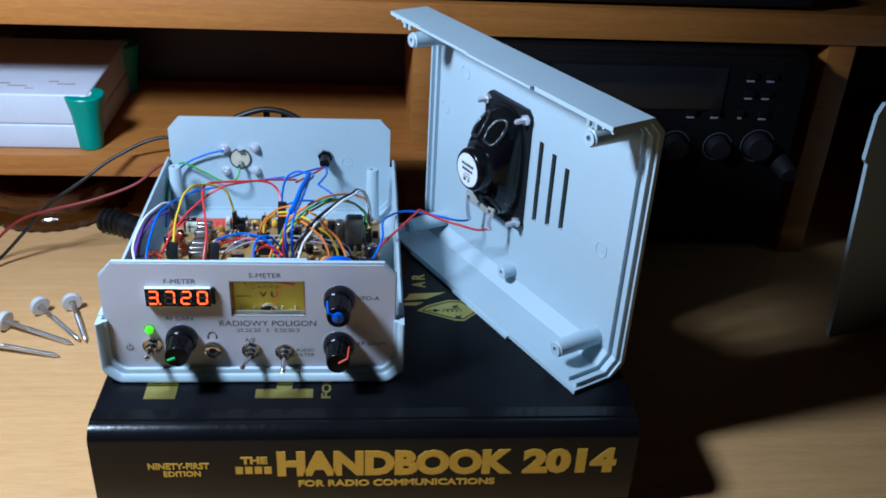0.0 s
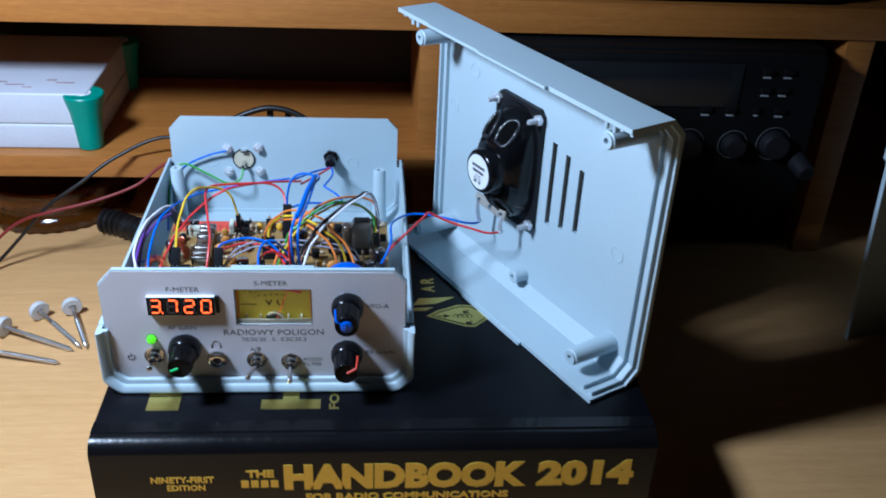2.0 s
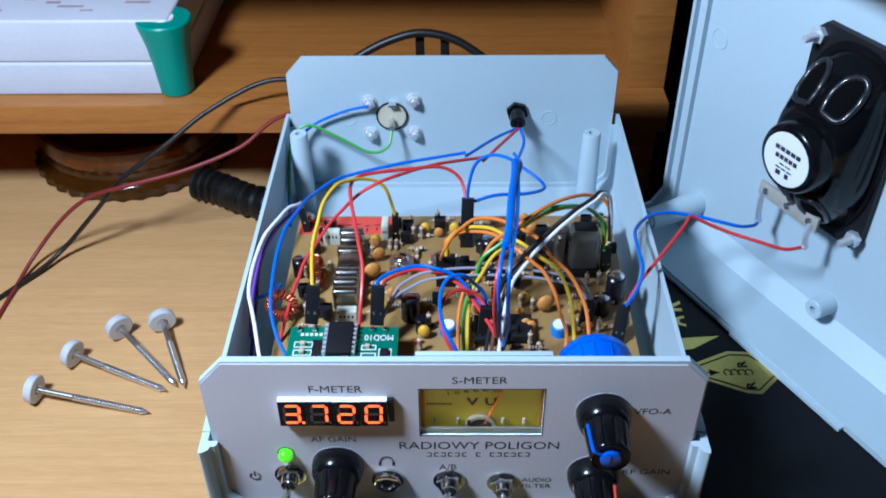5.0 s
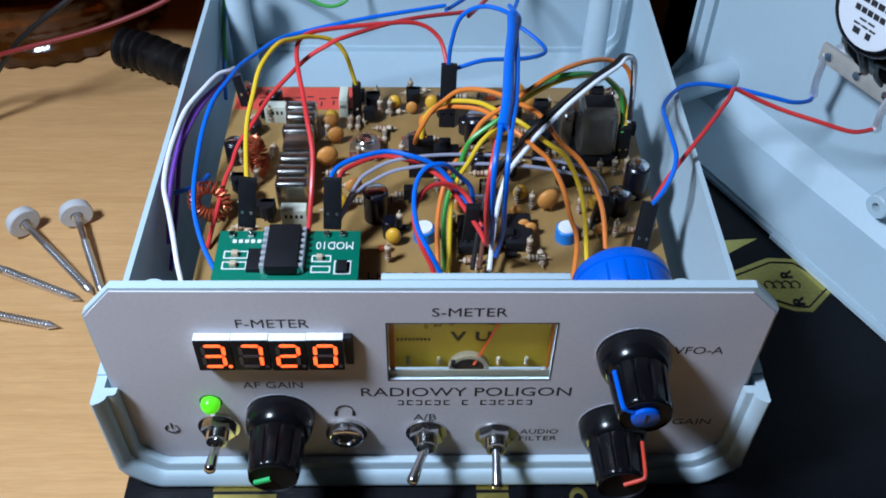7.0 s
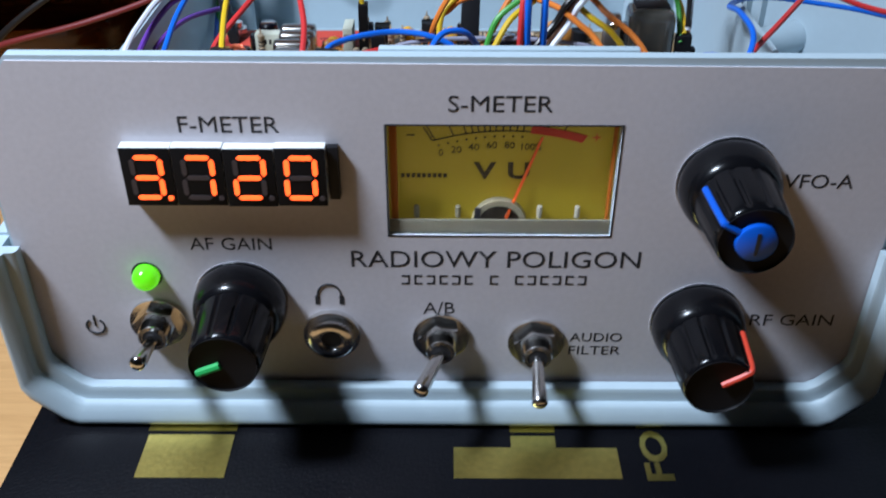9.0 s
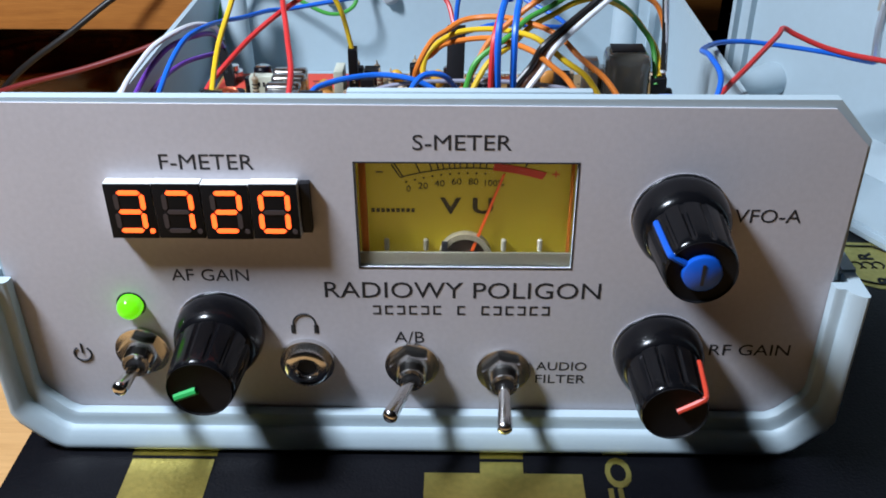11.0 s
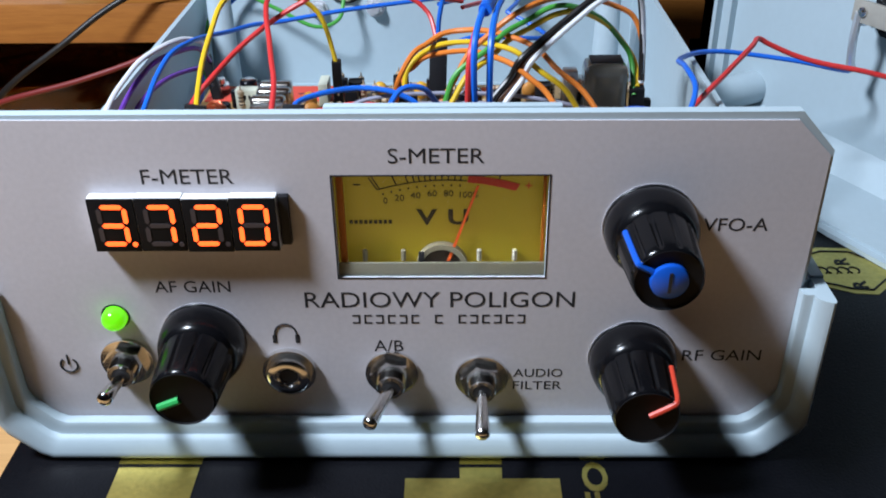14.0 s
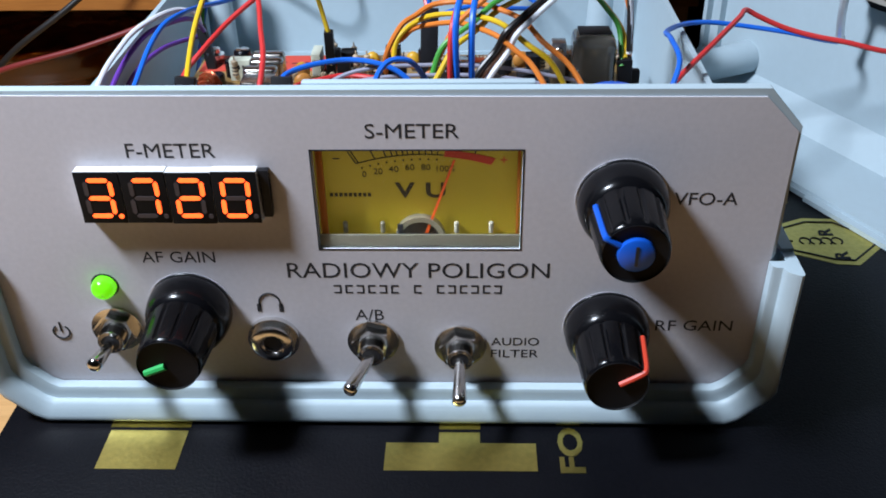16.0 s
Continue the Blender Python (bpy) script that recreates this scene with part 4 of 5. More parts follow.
WIRES = [
    (YEL, [(-57, 63.5, 108), (-58, 68, 111), (-59, 82, 117), (-57, 89, 124), (-55, 96, 129), (-51, 106, 130), (-47, 112, 128), (-42, 118, 125), (-36, 122, 121), (-32, 123, 115), (-29, 123, 102)]),
    (RED, [(-72, 60, 88), (-68, 78, 98), (-66, 83, 101), (-64, 88, 105), (-60, 93, 109), (-55, 102, 113), (-49, 108, 117), (-43, 114, 120), (-37, 116, 123), (-31, 118, 125), (-12, 136, 120), (10, 154, 112)]),
    (RED, [(-40, 56, 99), (-39, 64, 108), (-39, 74, 114), (-41, 84, 118), (-43, 94, 120), (-45, 103, 123), (-46, 112, 125), (-44, 117, 126), (-38, 122, 125), (-24, 128, 123), (-9, 134, 120), (-1, 133, 115), (2, 127, 108)]),
    (BLU, [(2, 158, 112), (-28, 152, 110), (-50, 146, 108), (-57, 140, 109), (-63, 130, 110), (-67, 120, 112), (-69, 109, 114), (-72, 99, 114), (-74, 90, 111), (-75, 81, 107), (-75, 69, 103), (-74, 62, 99), (-71, 54, 95), (-67, 47, 92)]),
    (WHT, [(-72, 134, 100), (-70, 126, 107), (-70, 119, 111), (-73, 114, 113), (-76, 105, 114), (-80, 96, 113), (-82, 87, 111), (-83, 77, 109), (-83, 68, 106), (-81, 61, 103), (-79, 54, 100), (-77, 46, 96), (-75, 40, 92)]),
    (PUR, [(-71, 134, 99), (-70, 122, 107), (-72, 114, 110), (-77, 102, 111), (-80, 94, 109), (-82, 86, 106), (-83, 76, 102), (-83, 67, 98), (-82, 57, 93)]),
    (BLU, [(-33, 64, 109), (-33, 68, 111), (-30, 72, 111.5), (-24, 75, 112), (-17, 77, 112), (-10, 75, 112), (-4, 74, 110), (1, 72, 106), (6, 67, 101), (11, 58, 98), (13, 52, 99), (13, 47, 108), (12, 43, 122), (12, 44, 135), (14, 55, 139), (16, 67, 139), (18, 88, 138), (20, 104, 136), (21, 117, 134), (13, 125, 132), (6, 128, 126), (3, 127, 116), (2.2, 126, 106)]),
    (RED, [(-31, 64, 108), (-31, 74, 106), (-26, 80, 105), (-20, 83, 105), (-13, 82, 105), (-6, 78, 105), (0, 73, 104), (5, 65, 102), (10, 56, 100), (12, 51, 99), (11.4, 46, 108), (10.6, 43, 120), (11, 44, 132), (13, 52, 137)]),
    (BLU, [(15, 50, 95), (16, 47, 108), (15.4, 44, 122), (15.6, 46, 134), (17, 56, 138), (19, 68, 138), (21, 89, 137), (22, 105, 135), (24, 118, 132), (22, 132, 128)]),
    (SIL, [(-31, 62, 100), (-26, 71, 105), (-22, 74, 107), (-16, 76, 109), (-8, 77, 110), (1, 78, 110), (13, 78, 110), (25, 78, 109), (36, 78, 107), (45, 77, 105), (49, 73, 102), (50, 69, 98)]),
    (SIL, [(-32, 60, 98), (-26, 69, 103), (-21, 72, 105), (-15, 74, 107), (-7, 75, 108), (2, 76, 108), (14, 76, 108), (26, 76, 107), (36, 76, 105), (44, 75, 103), (48, 71, 100), (49, 68, 96)]),
    (ORA, [(-9, 94, 101), (-8, 89, 109), (-4, 91, 116), (0, 94, 118), (4, 96, 120), (9, 96, 121), (15, 93, 122), (22, 88, 122), (29, 84, 120), (34, 76, 117), (40, 72, 113), (44, 68, 108), (47, 62, 102), (48, 54, 94)]),
    (ORA, [(-5, 94, 101), (-7, 98, 107), (-4, 98, 110), (-1, 97, 113), (4, 95, 115), (11, 91, 117), (16, 85, 118), (22, 78, 118), (27, 75, 115), (31, 73, 112), (35, 67, 107), (37, 60, 102), (39, 54, 97), (37, 42, 91)]),
    (YEL, [(-7, 94, 101), (-6, 96, 109), (-3, 97, 113), (1, 96, 116), (5, 94, 118), (11, 91, 119.5), (16, 85, 121), (23, 79, 121), (30, 77, 116), (36, 75, 112), (40, 71, 106), (42, 64, 100), (42, 50, 93)]),
    (ORA, [(62, 105, 98), (61, 104, 107), (61, 107, 114), (58, 108, 121), (51, 106, 125), (43, 99, 129), (35, 92, 131), (28, 86, 131), (22, 82, 129), (16, 82, 124), (11, 82, 119), (7, 80, 112), (3, 78, 106), (0, 74, 101), (-2, 64, 96), (-2, 50, 90)]),
    (GRN, [(59, 101, 100), (58.4, 107.5, 108.8), (54.4, 107.5, 114.8), (48.4, 102.5, 121.8), (39.4, 94.5, 127.8), (33, 92, 128.4), (27, 91, 125.4), (21, 87, 123.4), (16, 82, 120.4), (8, 79, 115), (5, 77, 108), (3, 76, 102), (0, 66, 96), (0, 49, 90)]),
    (YEL, [(60, 102, 102), (60, 109, 107), (56, 109, 113), (50, 104, 120), (41, 96, 126), (34, 93, 126), (28, 92, 123), (22, 88, 121), (17, 83, 118), (11, 78, 115), (7, 75, 109), (4, 73, 104), (2, 66, 99), (1, 47, 90)]),
    (BLK, [(61, 103, 103.8), (60.1, 104, 117.8), (57.3, 99, 129.8), (52.9, 94, 134.8), (49.6, 91, 133.7), (42.2, 86, 131.7), (35.9, 83, 127.7), (29.5, 79, 123.7), (24.1, 76, 119.7), (21.8, 77, 114.7), (17.4, 75, 109.7), (15.1, 74, 105.6), (12.7, 70, 100.6), (10.4, 61, 96.6), (8, 47, 92.6)]),
    (BRN, [(61.6, 104, 103), (60.8, 105, 117), (58.1, 99.9, 129), (53.8, 94.9, 134), (50.6, 91.9, 133), (43.3, 86.9, 131), (37.1, 83.8, 127), (30.8, 79.8, 123), (25.5, 76.8, 119), (23.3, 77.7, 114), (19, 75.7, 109), (16.8, 74.7, 105), (14.5, 70.7, 100), (12.3, 61.6, 96), (10, 47.6, 92)]),
    (WHT, [(61, 103, 103), (60.5, 104, 117), (58, 99, 129), (54, 94, 134), (51, 91, 133), (44, 86, 131), (38, 83, 127), (32, 79, 123), (27, 76, 119), (25, 77, 114), (21, 75, 109), (19, 74, 105), (17, 70, 100), (15, 61, 96), (13, 47, 92)]),
    (BLU, [(0, 40, 92), (-2, 43, 97), (-5, 46, 102), (-8, 51, 106), (-9, 57, 110), (-8, 62, 114), (-5, 65, 116.5), (0, 67, 115.5), (4, 70, 109), (8, 71, 103), (9, 70, 96)]),
    (RED, [(-2, 40, 91), (-4, 44, 97), (-7, 48, 102), (-9, 55, 107), (-6, 62, 110), (0, 66, 109), (6, 66, 105), (11, 58, 99)]),
    (BLU, [(62, 66, 99), (66, 67, 107), (69, 73, 113), (69, 86, 114), (71, 102, 110), (79, 115, 107.5), (88, 119, 106.5), (99, 118, 105.5), (110, 114, 105), (118, 113, 103.5), (125, 117, 101), (128.4, 121.7, 99.3)]),
    (RED, [(63, 67, 99), (68, 72, 107), (80, 86, 112), (90, 99, 115), (93, 104, 115.5), (97, 104.5, 113.5), (104, 103, 110.8), (111, 100, 109.5), (120, 95.5, 109), (130, 92.5, 107.5), (138.3, 94.6, 107)]),
    (BLU, [(25, 155, 108), (34, 148, 105), (37, 141, 104), (29, 134, 106), (15, 130, 108), (5, 128, 106)]),
    (BLU, [(-45, 197, 114), (-58, 198, 110), (-74, 198, 102), (-84, 192, 92), (-84, 172, 82), (-81, 150, 76)]),
    (GRN, [(-34, 196, 102), (-36, 190, 95), (-45, 188, 93), (-60, 192, 99), (-76, 194, 105), (-84, 188, 96), (-83, 165, 78)]),
    (RED, [(10, 154, 110), (20, 176, 106), (28, 190, 105)]),
    (BLU, [(2, 158, 110), (16, 178, 107), (27, 190, 105)]),
    (BLU, [(25, 155, 108), (30, 176, 106), (29, 190, 105)]),
    (PUR, [(-73, 139, 96), (-80, 116, 100), (-84, 96, 98), (-84, 78, 90), (-84, 58, 80)]),
    (BLU, [(-84, 78, 94), (-78, 84, 92), (-75, 88, 93)]),
]
for mat, pts in WIRES:
    part("wire", tube(B(), pts, 0.55 if mat is SIL else 0.75, 8, 7), mat, radio)
bm = B()
tube(bm, [(21.5, 117, 134), (20.5, 104, 136), (18.5, 88, 138), (16.5, 67, 139), (14.5, 55, 139)], 1.6, 10, 5)
part("sleeve", bm, BLU, radio, "blue heat-shrink sleeve")

# ---- the lifted-off lid, standing on its side on the book ----
lid = thing("case_lid", (150, 80, BT), "grey plastic top half of the case with a loudspeaker inside", "case lid")
U, D = Vector((-0.480, 0.877, 0)).normalized(), Vector((0.877, 0.480, 0)).normalized()
LM = Matrix((U, D, Vector((0, 0, 1)))).transposed().to_4x4()
LM.translation = (179, -17, BT + 0.3)
LL, LW, LD = 219.0, 166.0, 37.0


def lid_section(inset, edge=0.0):
    """Across the lid: (depth towards the base, height)."""
    c = 9.0 - inset * 0.4
    a, b, d = inset, LW - inset, LD - inset
    return [(edge, a), (d - c, a), (d, a + c), (d, b - c), (d - c, b), (edge, b)]


def lid_channel(bm, o, i, u0, u1):
    return slab(bm, o + i[::-1], [], u0, u1, "x", LM)


SLOTS = [(65.2, 67, 69.4, 108), (78, 63.5, 82.2, 112), (90.8, 60.5, 95, 115)]
bm = B()
slab(bm, [(0, 9), (LL, 9), (LL, LW - 9), (0, LW - 9)], [rect(*s) for s in SLOTS], 0, 2.6, "z",
     LM @ Matrix.Translation((0, LD, 0)) @ Matrix.Rotation(radians(90), 4, "X"))
shell = part("shell", bm, GREY, lid, "light grey plastic shell")
for sgn in (0, 1):
    o, i = lid_section(0), lid_section(2.6)
    o, i = (o[:3], i[:3]) if sgn == 0 else (o[3:], i[3:])
    part("side_wall", slab(B(), o + i[::-1], [], 0, LL, "x", LM), GREY, lid)
for u in (2.2, 9.2, LL - 11, LL - 4):
    part("slot_rib", lid_channel(B(), lid_section(2.5, 3), lid_section(5.4, 3), u, u + 1.8), GREY, shell)
for w in (0, LW - 1.5):
    part("tongue", slab(B(), rect(64, w, 126, w + 1.5), [], -2.6, 0, "y", LM), GREY, lid)
    part("tongue", slab(B(), rect(126, w, 182, w + 1.5), [], -1.3, 0, "y", LM), GREY, lid)


def lp(u, d, w):
    return LM @ Vector((u, d, w))


for u, w in ((19.5, 152), (24, 15.5), (197, 152), (194, 15.5)):
    bm = B()
    revolve(bm, [(0, 6.0), (30, 5.0), (30.6, 4.2), (31.5, 4.2), (31.5, 1.7), (25, 1.6)], lp(u, LD - 2.6, w), -D, 24, close=False)
    p = part("screw_post", bm, GREY, shell)
for u, w in ((109.5, 16),):
    part("boss", revolve(B(), [(0, 4.8), (9, 4.4), (9.4, 4.0), (9.4, 1.6), (6, 1.5)], lp(u, LD - 2.6, w), -D, 22, close=False), GREY, shell)
for u, w in ((30, 72), (200, 100), (178, 132)):
    part("moulding_mark", revolve(B(), [(0, 5.0), (0.3, 4.9), (0.3, 4.3), (0, 4.2)], lp(u, LD - 2.6, w), -D, 28, close=False), GREY, shell)
for u, d in ((14, 2.5), (20, 2.5), (198, 2.5), (204, 2.5)):
    part("peg", cyl(B(), lp(u, d, LW - 2.6), lp(u, d, LW - 7), 1.3, seg=10), GREY, shell)

# loudspeaker bolted to the lid
su, sw, sd = 126.0, 90.0, LD - 2.6
LMs = LM @ Matrix.Translation((su, sd, sw))
spk = part("loudspeaker", slab(B(), rect(-23, -41, 23, 41, 4), [], -3.2, 0, "y", LMs), MATTE, lid, "black oblong loudspeaker with a white maker's disc")


def squarish(c):
    return math.copysign(abs(c) ** (2 / 2.6), c)


def dome(profile, seg=40):
    """Oval shell on the speaker: rows of (depth, half width, half height)."""
    bm = B()
    rows = [[bm.verts.new(LMs @ Vector((a * squarish(math.cos(2 * math.pi * i / seg)), -d, b * squarish(math.sin(2 * math.pi * i / seg))))) for i in range(seg)] for d, a, b in profile]
    for p, q in zip(rows, rows[1:]):
        for i in range(seg):
            bm.faces.new((p[i], p[(i + 1) % seg], q[(i + 1) % seg], q[i]))
    bm.faces.new(rows[-1])
    bmesh.ops.recalc_face_normals(bm, faces=bm.faces[:])
    return bm


BASKET = [(3.0, 20.8, 36.5), (8, 20.0, 34.5), (13, 18.8, 31), (17.5, 17.2, 26), (20.5, 16, 20.5), (22, 15, 17), (22.6, 13.5, 14)]
ENAMEL = material("black_enamel", (0.004, 0.004, 0.005), 0.13, vary=0.2, spec=0.4)


def on_basket(a, b):
    """Depth of the basket's skin at (a, b)."""
    rows = [(d, abs(a / p) ** 2.6 + abs(b / q) ** 2.6) for d, p, q in BASKET]
    for (d0, f0), (d1, f1) in zip(rows, rows[1:]):
        if f0 <= 1 <= f1:
            return d0 + (d1 - d0) * (1 - f0) / (f1 - f0)
    return BASKET[0][0] if rows[0][1] > 1 else BASKET[-1][0]


part("basket", dome(BASKET), ENAMEL, spk)
part("flange", dome([(3.1, 22.5, 39), (4.2, 22.3, 38.5), (4.2, 21.3, 36.5)]), BLACK, spk)
# lighter, bluish black for the rims: their highlight is put into the colour
SHEEN = material("rim_sheen_enamel", (0.014, 0.015, 0.018), 0.30, coat=0.25)
HOLESHADE = material("opening_shade", (0.003, 0.003, 0.003), 0.9, spec=0.05)
PENT = [(-3.9, -6.2), (2.6, -7.2), (4.6, -2.5), (4.2, 4.0), (1.2, 7.6), (-2.8, 6.4), (-4.4, 0.5)]
# near-black patches on the closed skin, painted for the shade inside the openings
for s in (-1, 1):
    for x in (-7.5, 7.5):
        bm = B()
        loop = glide([(*q, 0) for q in PENT + PENT[:1]], 3)[:-1]
        out = [(x + q.x * (1 if x > 0 else -1), s * 24.5 + q.y * 0.85 * s) for q in loop]
        n = len(out)
        rows = []
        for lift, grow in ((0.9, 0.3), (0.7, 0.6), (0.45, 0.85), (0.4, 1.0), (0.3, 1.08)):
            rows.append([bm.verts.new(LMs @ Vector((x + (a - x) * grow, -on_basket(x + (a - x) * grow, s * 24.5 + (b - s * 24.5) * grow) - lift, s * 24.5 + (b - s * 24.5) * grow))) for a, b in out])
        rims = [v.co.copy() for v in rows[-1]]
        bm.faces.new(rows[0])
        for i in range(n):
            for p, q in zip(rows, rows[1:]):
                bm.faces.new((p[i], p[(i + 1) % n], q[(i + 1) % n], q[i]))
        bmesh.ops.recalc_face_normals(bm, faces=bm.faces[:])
        part("opening_shade_patch", bm, HOLESHADE, spk)
        part("opening_rim", tube(B(), [v + Vector(-D) * 0.2 for v in rims] + [rims[0] + Vector(-D) * 0.2], 1.25, 10, 2), SHEEN, spk)
ctr = LMs @ Vector((-1, 0, -0.5))
part("magnet", revolve(B(), [(20, 14.0), (29.0, 14.0), (30.6, 13.0), (31.2, 11.5), (31.2, 0)], ctr, -D, 40), BLACK, spk)
WHITE = material("white_plastic", (0.72, 0.73, 0.76), 0.42, vary=0.03)
disc = part("disc", revolve(B(), [(31.2, 11.0), (31.4, 10.9), (31.4, 0)], ctr, -D, 40), WHITE, spk, "white maker's disc")
bm = B()
for a, b, c, d in ((-7.5, 4.2, 5.5, 6.0), (-6.6, 0.8, 4.6, 2.6), (-4, -1.4, 2, -0.8), (-5.0, -3.2, 3.5, -2.6), (-4.0, -6.0, -1.8, -4.0), (0, -6.0, 3.0, -4.0)):
    n = max(1, int((c - a) / 2.2))
    for k in range(n):
        w = (c - a) / n
        box(bm, a + k * w, -31.52, b - 2, a + (k + 0.82) * w, -31.3, d - 2, m=LMs)
part("maker_print", bm, INK, spk)
STRIPM = material("tarnished_tag_board", (0.36, 0.34, 0.30), 0.5, vary=0.15, scale=300)
strip = part("terminal_strip", box(B(), -11, -15.6, -34.5, 21, -14.0, -28.0, 0.3, m=LMs), STRIPM, spk, "pale terminal strip")
for x in (-7, 5, 17):
    part("rivet", revolve(B(), [(0, 1.6), (0.8, 1.4), (1.0, 0)], LMs @ Vector((x, -15.6, -31)), -D, 14), CHROME, strip)
for x, end in ((-8.0, (-8.6, -16.2, -42.5)), (18.5, (20, -12.3, -49.5))):
    a, b = LMs @ Vector((x, -15.4, -31.5)), LMs @ Vector(end)
    part("solder_lug", tube(B(), [a, a.lerp(b, 0.5) - D * 0.8, b], 1.3, 8, 5), ZINC, strip)
    part("solder_blob", revolve(B(), [(-1.8, 0), (-1.4, 1.2), (0, 1.7), (1.4, 1.1), (1.8, 0)], b, b - a, 12), ZINC, strip)
for x, z in ((-20.3, 35.3), (20.3, 35.3), (-20.3, -35.3), (20.3, -35.3)):
    bm = B()
    c = LMs @ Vector((x, -3, z))
    revolve(bm, [(0, 3.4), (2.4, 3.4)], c, -D, 6)
    prof = [(2.4, 1.7)]
    for k in range(6):
        prof += [(2.6 + k, 1.75), (3.1 + k, 1.5)]
    revolve(bm, prof + [(8.8, 1.2)], c, -D, 14)
    part("bolt", bm, ZINC, spk)

# ---- four screws with rubber feet on the desk ----
RUBBER = material("pale_grey_rubber", (0.52, 0.52, 0.52), 0.6, vary=0.05, bump=0.1)


def foot_screw(head, tip):
    head, tip = Vector(head), Vector(tip)
    way = (tip - head).normalized()
    L = (tip - head).length
    s = thing("foot_screw", (head.x, head.y, 0), "long zinc screw through a round grey rubber foot", "screw", "screws on the desk")
    part("rubber_foot", revolve(B(), [(-4, 5.2), (-3.6, 6.6), (-0.6, 7.2), (0.2, 7.1), (0.6, 6.6), (0.6, 2.6), (-1, 2.4), (-1, 0)], head, way, 28), RUBBER, s)
    part("washer", revolve(B(), [(-0.6, 2.3), (1.0, 2.3), (1.0, 1.5)], head, way, 18), STEEL, s)
    bm = B()
    prof = [(-1, 1.45)]
    n = int(L * 0.62 / 1.4)
    start = L * 0.32
    prof += [(start, 1.45)]
    for k in range(n):
        d = start + k * 1.4
        if d > L - 4:
            break
        prof += [(d, 1.25), (d + 0.7, 1.85)]
    prof += [(L - 3.5, 1.2), (L, 0)]
    revolve(bm, prof, head, way, 14)
    part("shaft", bm, STEEL, s)


foot_screw((-157, 157, 7.6), (-137, 115, 2.0))
foot_screw((-178, 152, 7.6), (-141, 116, 2.0))
foot_screw((-196, 133, 7.6), (-145, 113, 2.0))
foot_screw((-207, 109, 7.6), (-150, 99, 2.0))

# ---- white box with green corners on the lower shelf ----
TEAL = material("green_rubber_corner", (0.005, 0.23, 0.17), 0.38, vary=0.08)
PRINT = material("faded_red_print", (0.36, 0.28, 0.30), 0.6, vary=0.3)
PACKM = material("pale_box_plastic", (0.50, 0.51, 0.56), 0.45, vary=0.06)
pack = thing("storage_box", (-215, 320, 84), "white plastic box with green rubber corners, on the shelf", "box")
part("body", box(B(), -274, 262, 84.2, -156, 400, 104, 1.6, 3), PACKM, pack, "white plastic lower half")
part("cover", box(B(), -273.6, 262.4, 104.3, -156.4, 399.6, 129, 1.6, 3), PACKM, pack)
for x in (-268, -160):
    for y in (268, 394):
        bm = B()
        revolve(bm, [(0, 8.6), (1, 9.6), (18, 10.8), (30, 12.2), (40, 14.6), (43, 15.0), (44, 14.4), (44, 6.4), (43.3, 5.8)], (x, y, 84.1), (0, 0, 1), 36)
        part("corner", bm, TEAL, pack, "green rubber corner")
        part("plug", revolve(B(), [(43.5, 5.8), (44.2, 5.6), (44.2, 0)], (x, y, 84.1), (0, 0, 1), 24), WHITE, pack)
for i in range(7):
    part("print_mark", box(B(), -257 + i * 12 + (i % 3) * 2, 274 + (i * 7 % 4) * 5, 128.9, -250 + i * 12.5 + (i * 5 % 4) * 2, 276.5 + (i * 7 % 4) * 5.4, 129.1), PRINT, pack)

# ---- amber glass dish below the shelf ----
AMBER = material("amber_glass", (0.28, 0.085, 0.010), 0.05, through_=0.85, ior=1.5, vary=0.3, scale=120, bump=0.5, bump_scale=300)
bm = B()
prof = [(0, 61), (2, 64.5), (7, 64.5), (11, 60), (14, 59), (24, 62), (31, 60.5), (32, 57), (27, 55), (14, 50), (8, 40), (7, 0)]
fine = []
for (h0, r0), (h1, r1) in zip(prof[:-2], prof[1:-1]):
    steps = 3 if abs(h1 - h0) > 8 else 1
    fine += [(h0 + (h1 - h0) * k / steps, r0 + (r1 - r0) * k / steps) for k in range(steps)]
fine.append(prof[-2])
seg = 72
rows = [[bm.verts.new((-218 + (r + 2.4 * (i % 2) * (r > 63)) * math.cos(2 * math.pi * i / seg), 340 + (r + 2.4 * (i % 2) * (r > 63)) * math.sin(2 * math.pi * i / seg), 0.2 + h + (0.35 * (i % 2) if h > 26 else 0))) for i in range(seg)] for j, (h, r) in enumerate(fine)]
for p, q in zip(rows, rows[1:]):
    for i in range(seg):
        bm.faces.new((p[i], p[(i + 1) % seg], q[(i + 1) % seg], q[i]))
bm.faces.new(rows[0][::-1])
bm.faces.new(rows[-1])
solo("glass_dish", bm, AMBER, (-218, 340, 0), "round amber glass dish with a fluted rim on the desk", "dish")

# ---- cables ----
CORD = material("black_cable_rubber", (0.009, 0.008, 0.008), 0.42, vary=0.1)
bm = B()
line = glide([(-165, 281, 11), (-148, 274, 11), (-128, 262, 11), (-104, 256, 11), (-80, 262, 11)], 10)
side = None
rows = []
for i, p in enumerate(line):
    way = (line[min(i + 1, len(line) - 1)] - line[max(i - 1, 0)]).normalized()
    across = way.cross(Vector((0, 0, 1))).normalized()
    up = across.cross(way)
    r = 10.4 if i % 3 else 7.6
    rows.append([bm.verts.new(p + (across * math.cos(a) + up * math.sin(a)) * r) for a in [2 * math.pi * k / 16 for k in range(16)]])
for a, b in zip(rows, rows[1:]):
    for k in range(16):
        bm.faces.new((a[k], a[(k + 1) % 16], b[(k + 1) % 16], b[k]))
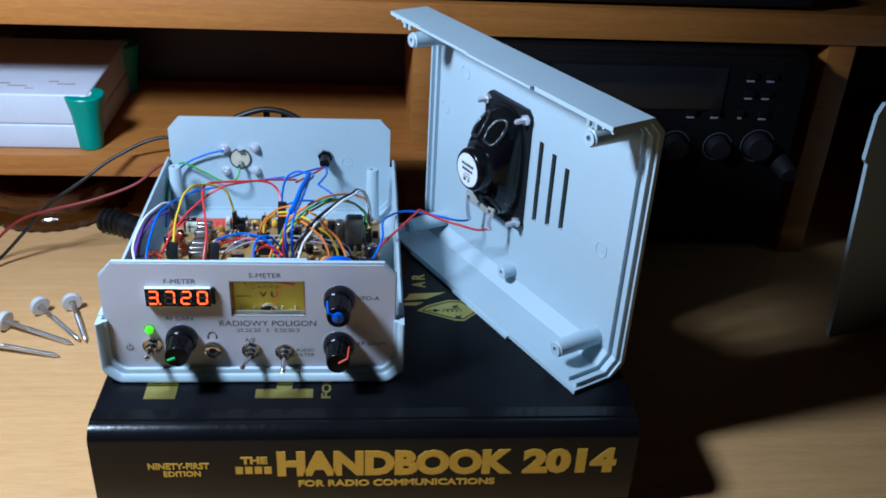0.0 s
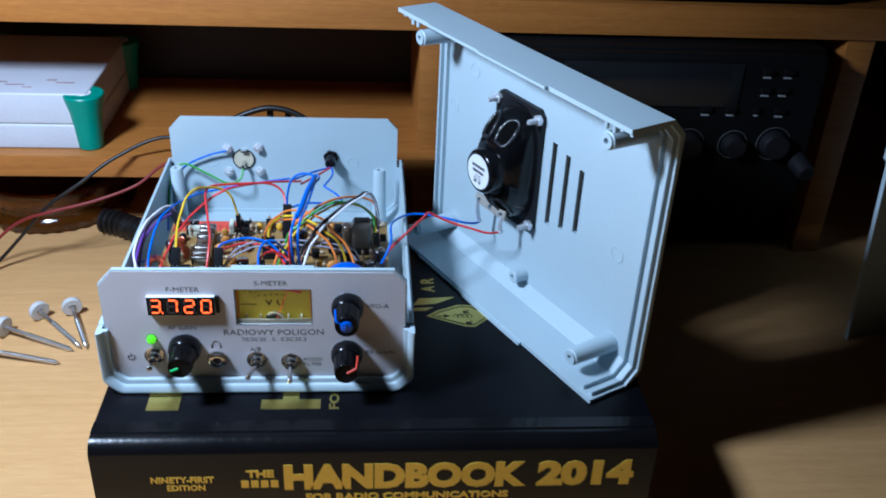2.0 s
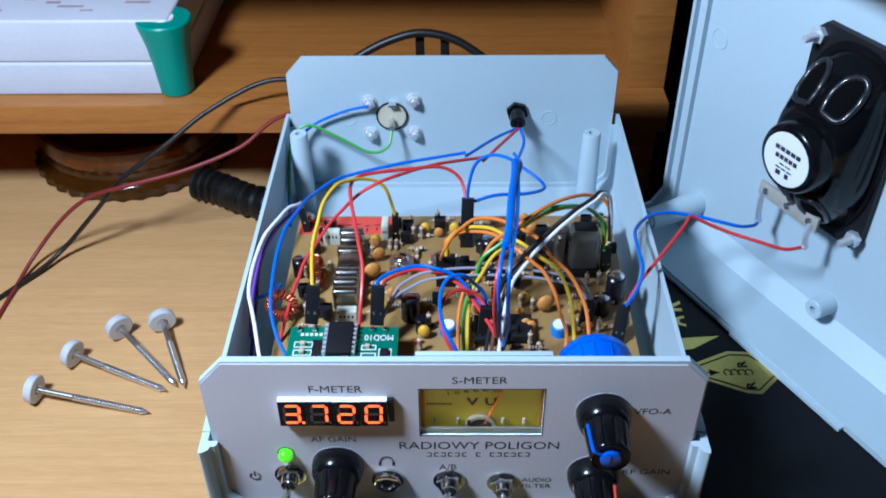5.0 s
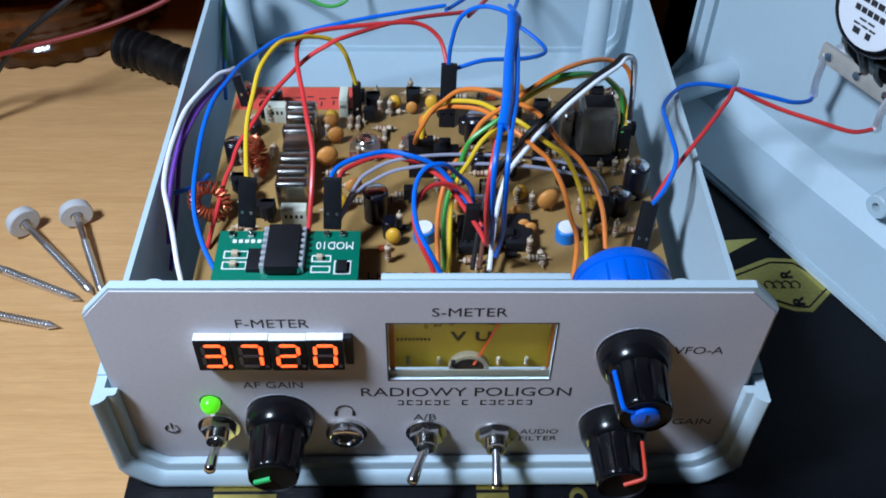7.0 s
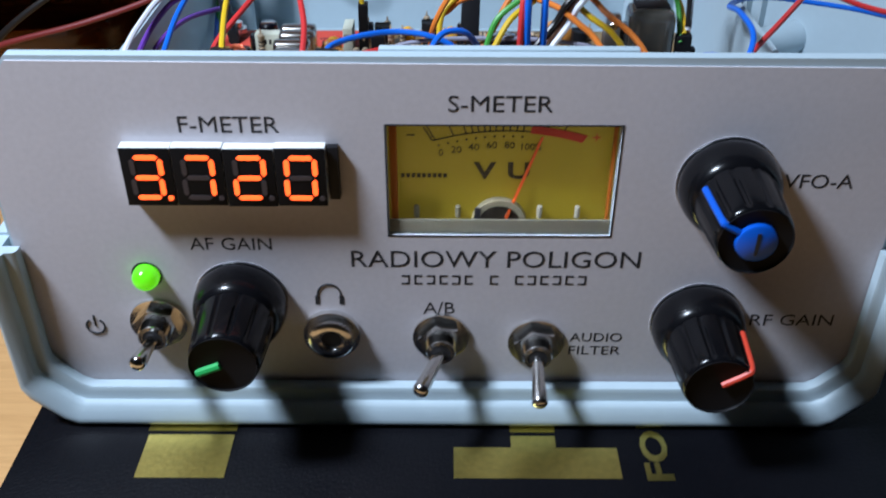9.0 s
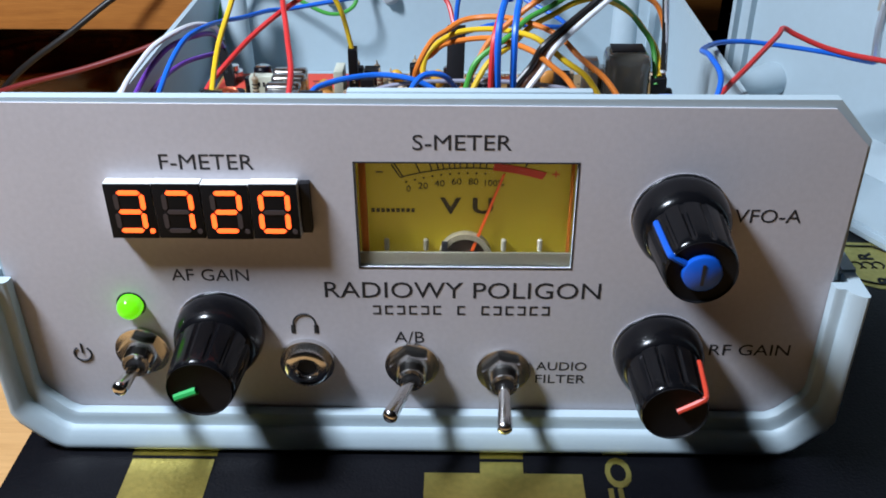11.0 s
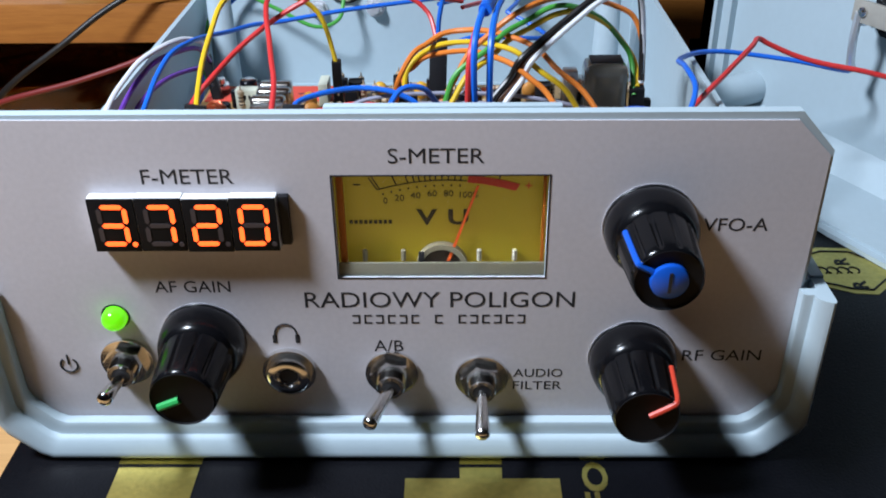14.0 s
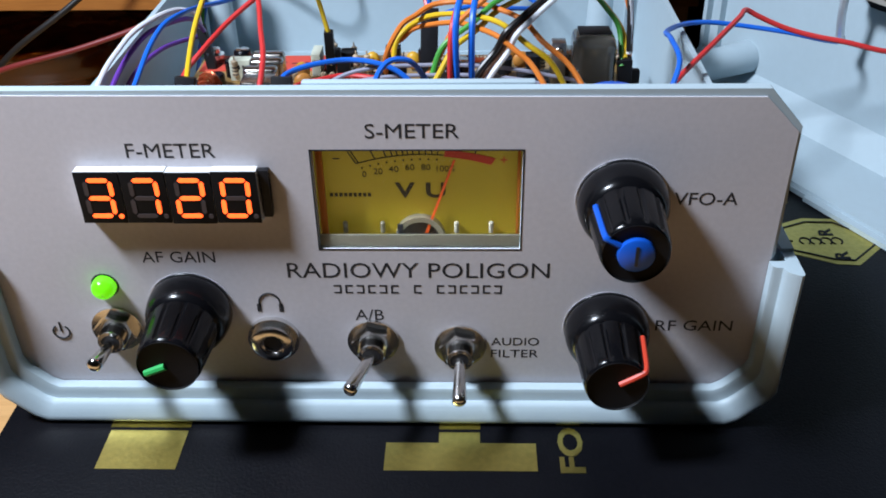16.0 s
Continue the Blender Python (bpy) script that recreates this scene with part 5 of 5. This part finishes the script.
bm.faces.new(rows[0][::-1])
bm.faces.new(rows[-1])
solo("ribbed_cord", bm, CORD, (-120, 265, 0), "thick ribbed black rubber cord lying on the desk", "cable")
solo("power_cable_black", tube(B(), [(-330, 104, 1.7), (-292, 142, 1.7), (-262, 174, 1.7), (-241, 203, 3), (-228, 219, 9), (-206, 222, 32), (-185, 222, 55), (-160, 228, 72), (-135, 239, 88), (-100, 248, 101), (-60, 236, 100), (-10, 224, 104), (24, 210, 107)], 1.35, 10, 8),
     CORD, (-236, 225, 0), "thin black supply cable running to the radio", "cable")
solo("power_cable_red", tube(B(), [(-256, 70, 1.5), (-251, 145, 1.5), (-249, 190, 2), (-243, 213, 9), (-226, 222, 27), (-207, 222, 42), (-184, 218, 52), (-150, 222, 60), (-120, 231, 69), (-98, 237, 84), (-60, 228, 98), (-10, 220, 103), (26, 210, 105)], 1.15, 10, 8),
     material("dark_red_cable", (0.19, 0.018, 0.018), 0.45), (-250, 238, 0), "thin red supply cable running to the radio", "cable")
solo("aerial_cable", tube(B(), [(-86, 262, 86.6), (-70, 266, 95), (-52, 270, 106), (-36, 272, 113), (-21, 273, 116), (-4, 272, 113), (12, 269, 104), (26, 265, 92), (36, 262, 86.6)], 2.4, 10, 8),
     CORD, (-20, 300, 88), "black aerial cable looping over the shelf", "cable")
for x in (-22, -8):
    solo("cable_hanger", box(B(), x - 2.5, 276, 84, x + 2.5, 279, 113, 0.6), CORD, (x, 277, 84), "black strap standing on the shelf", "strap")

# ---- second radio in the dark bay ----
RIGM = material("dark_radio_casing", (0.0045, 0.0045, 0.005), 0.55, vary=0.15, bump=0.1, spec=0.14)
# knob rings in a darker grey than the legends
DIMRING = material("dark_grey_ring", (0.05, 0.05, 0.055), 0.6)
GLASSD = material("dark_display_glass", (0.012, 0.013, 0.015), 0.12)
LEGEND = material("grey_legend", (0.26, 0.27, 0.29), 0.6)
# added box that carries the second radio; nothing is seen in the dark below
supply = thing("added_radio_stand", (266, 360, 0), "black box added as a stand under the second radio", "power supply")
part("casing", box(B(), 128, 262, 3, 404, 460, 60, 3), RIGM, supply)
for x in (140, 392):
    for y in (274, 448):
        part("rubber_foot", cyl(B(), (x, y, 0.1), (x, y, 3.2), 6, seg=16), RIGM, supply)
rig = thing("station_radio", (262, 380, 60), "black station radio with knobs and keys, in a dark shelf bay", "radio")
part("casing", box(B(), 130, 236, 60.2, 396, 460, 184, 3), RIGM, rig)
facia = part("facia", box(B(), 132, 224, 62, 394, 236, 182, 4, 3), RIGM, rig, "black front with grey legends")
part("display", box(B(), 196, 222.8, 142, 330, 224.2, 176, 0.8), GLASSD, rig)
for x, z, r, h in ((298, 112, 10, 9), (333, 112, 9, 9), (365, 113, 11, 9), (150, 118, 12, 9)):
    k = part("knob", revolve(B(), [(0, r), (h - 2, r * 0.93), (h, r * 0.85), (h + 0.2, 0)], (x, 224, z), (0, -1, 0), 40), MATTE, rig)
    part("ring", revolve(B(), [(0, r + 2.6), (0.6, r + 2.5), (0.6, r + 1.9), (0, r + 1.8)], (x, 224, z), (0, -1, 0), 40, close=False), DIMRING, rig)
for x, z, w in ((349.5, 156.5, 8), (363, 156.5, 8), (348.5, 170.5, 8), (364, 170.5, 8), (307, 140.5, 8), (326, 140.5, 8), (346, 140.5, 5), (364, 140, 8)):
    k = part("key", box(B(), x - w / 2, 221.6, z - 2.2, x + w / 2, 224.2, z + 2.2, 0.6), RIGM, rig)
    part("legend", box(B(), x - w / 2 + 1, 223.7, z - 5.4, x + w / 2 - 1, 224.05, z - 4.0), LEGEND, rig)
part("plug", cyl(B(), (386, 224, 100), (388, 205, 96), 8, 7, seg=20, bev=1.2), MATTE, rig)

# ---- grey case part leaning at the end of the desk ----
bm = B()
LG = Matrix.Translation((396, 118, 0)) @ Matrix.Rotation(radians(20), 4, "Z") 
slab(bm, [(14, 0.3), (150, 0.3), (150, 190), (0, 190), (-4, 182), (-4, 150), (0, 146)], [], 0, 3, "y", LG)
gp = thing("grey_cover", (440, 140, 0), "light grey plastic equipment cover standing at the desk's end", "cover")
part("front_plate", bm, GREY, gp)
part("side_plate", slab(B(), [(3, 0.3), (3, 190), (60, 190), (60, 0.3)], [], 147, 150, "x", LG), GREY, gp)

# ---- laptop on the upper shelf ----
ALU = material("silver_laptop_shell", (0.45, 0.46, 0.48), 0.35, metal=0.7, vary=0.04)
lap = thing("laptop", (170, 380, 211), "silver laptop computer standing on the upper shelf", "laptop")
part("base", box(B(), -42, 252, 214, 398, 540, 230, 5, 3), MATTE, lap, "dark underside")
part("palm_rest", box(B(), -44, 250, 222, 400, 542, 234, 4, 3), ALU, lap)
for x in (-10, 366):
    for y in (275, 515):
        part("rubber_foot", cyl(B(), (x, y, 211.1), (x, y, 215), 6, seg=18, bev=0.5), MATTE, lap)
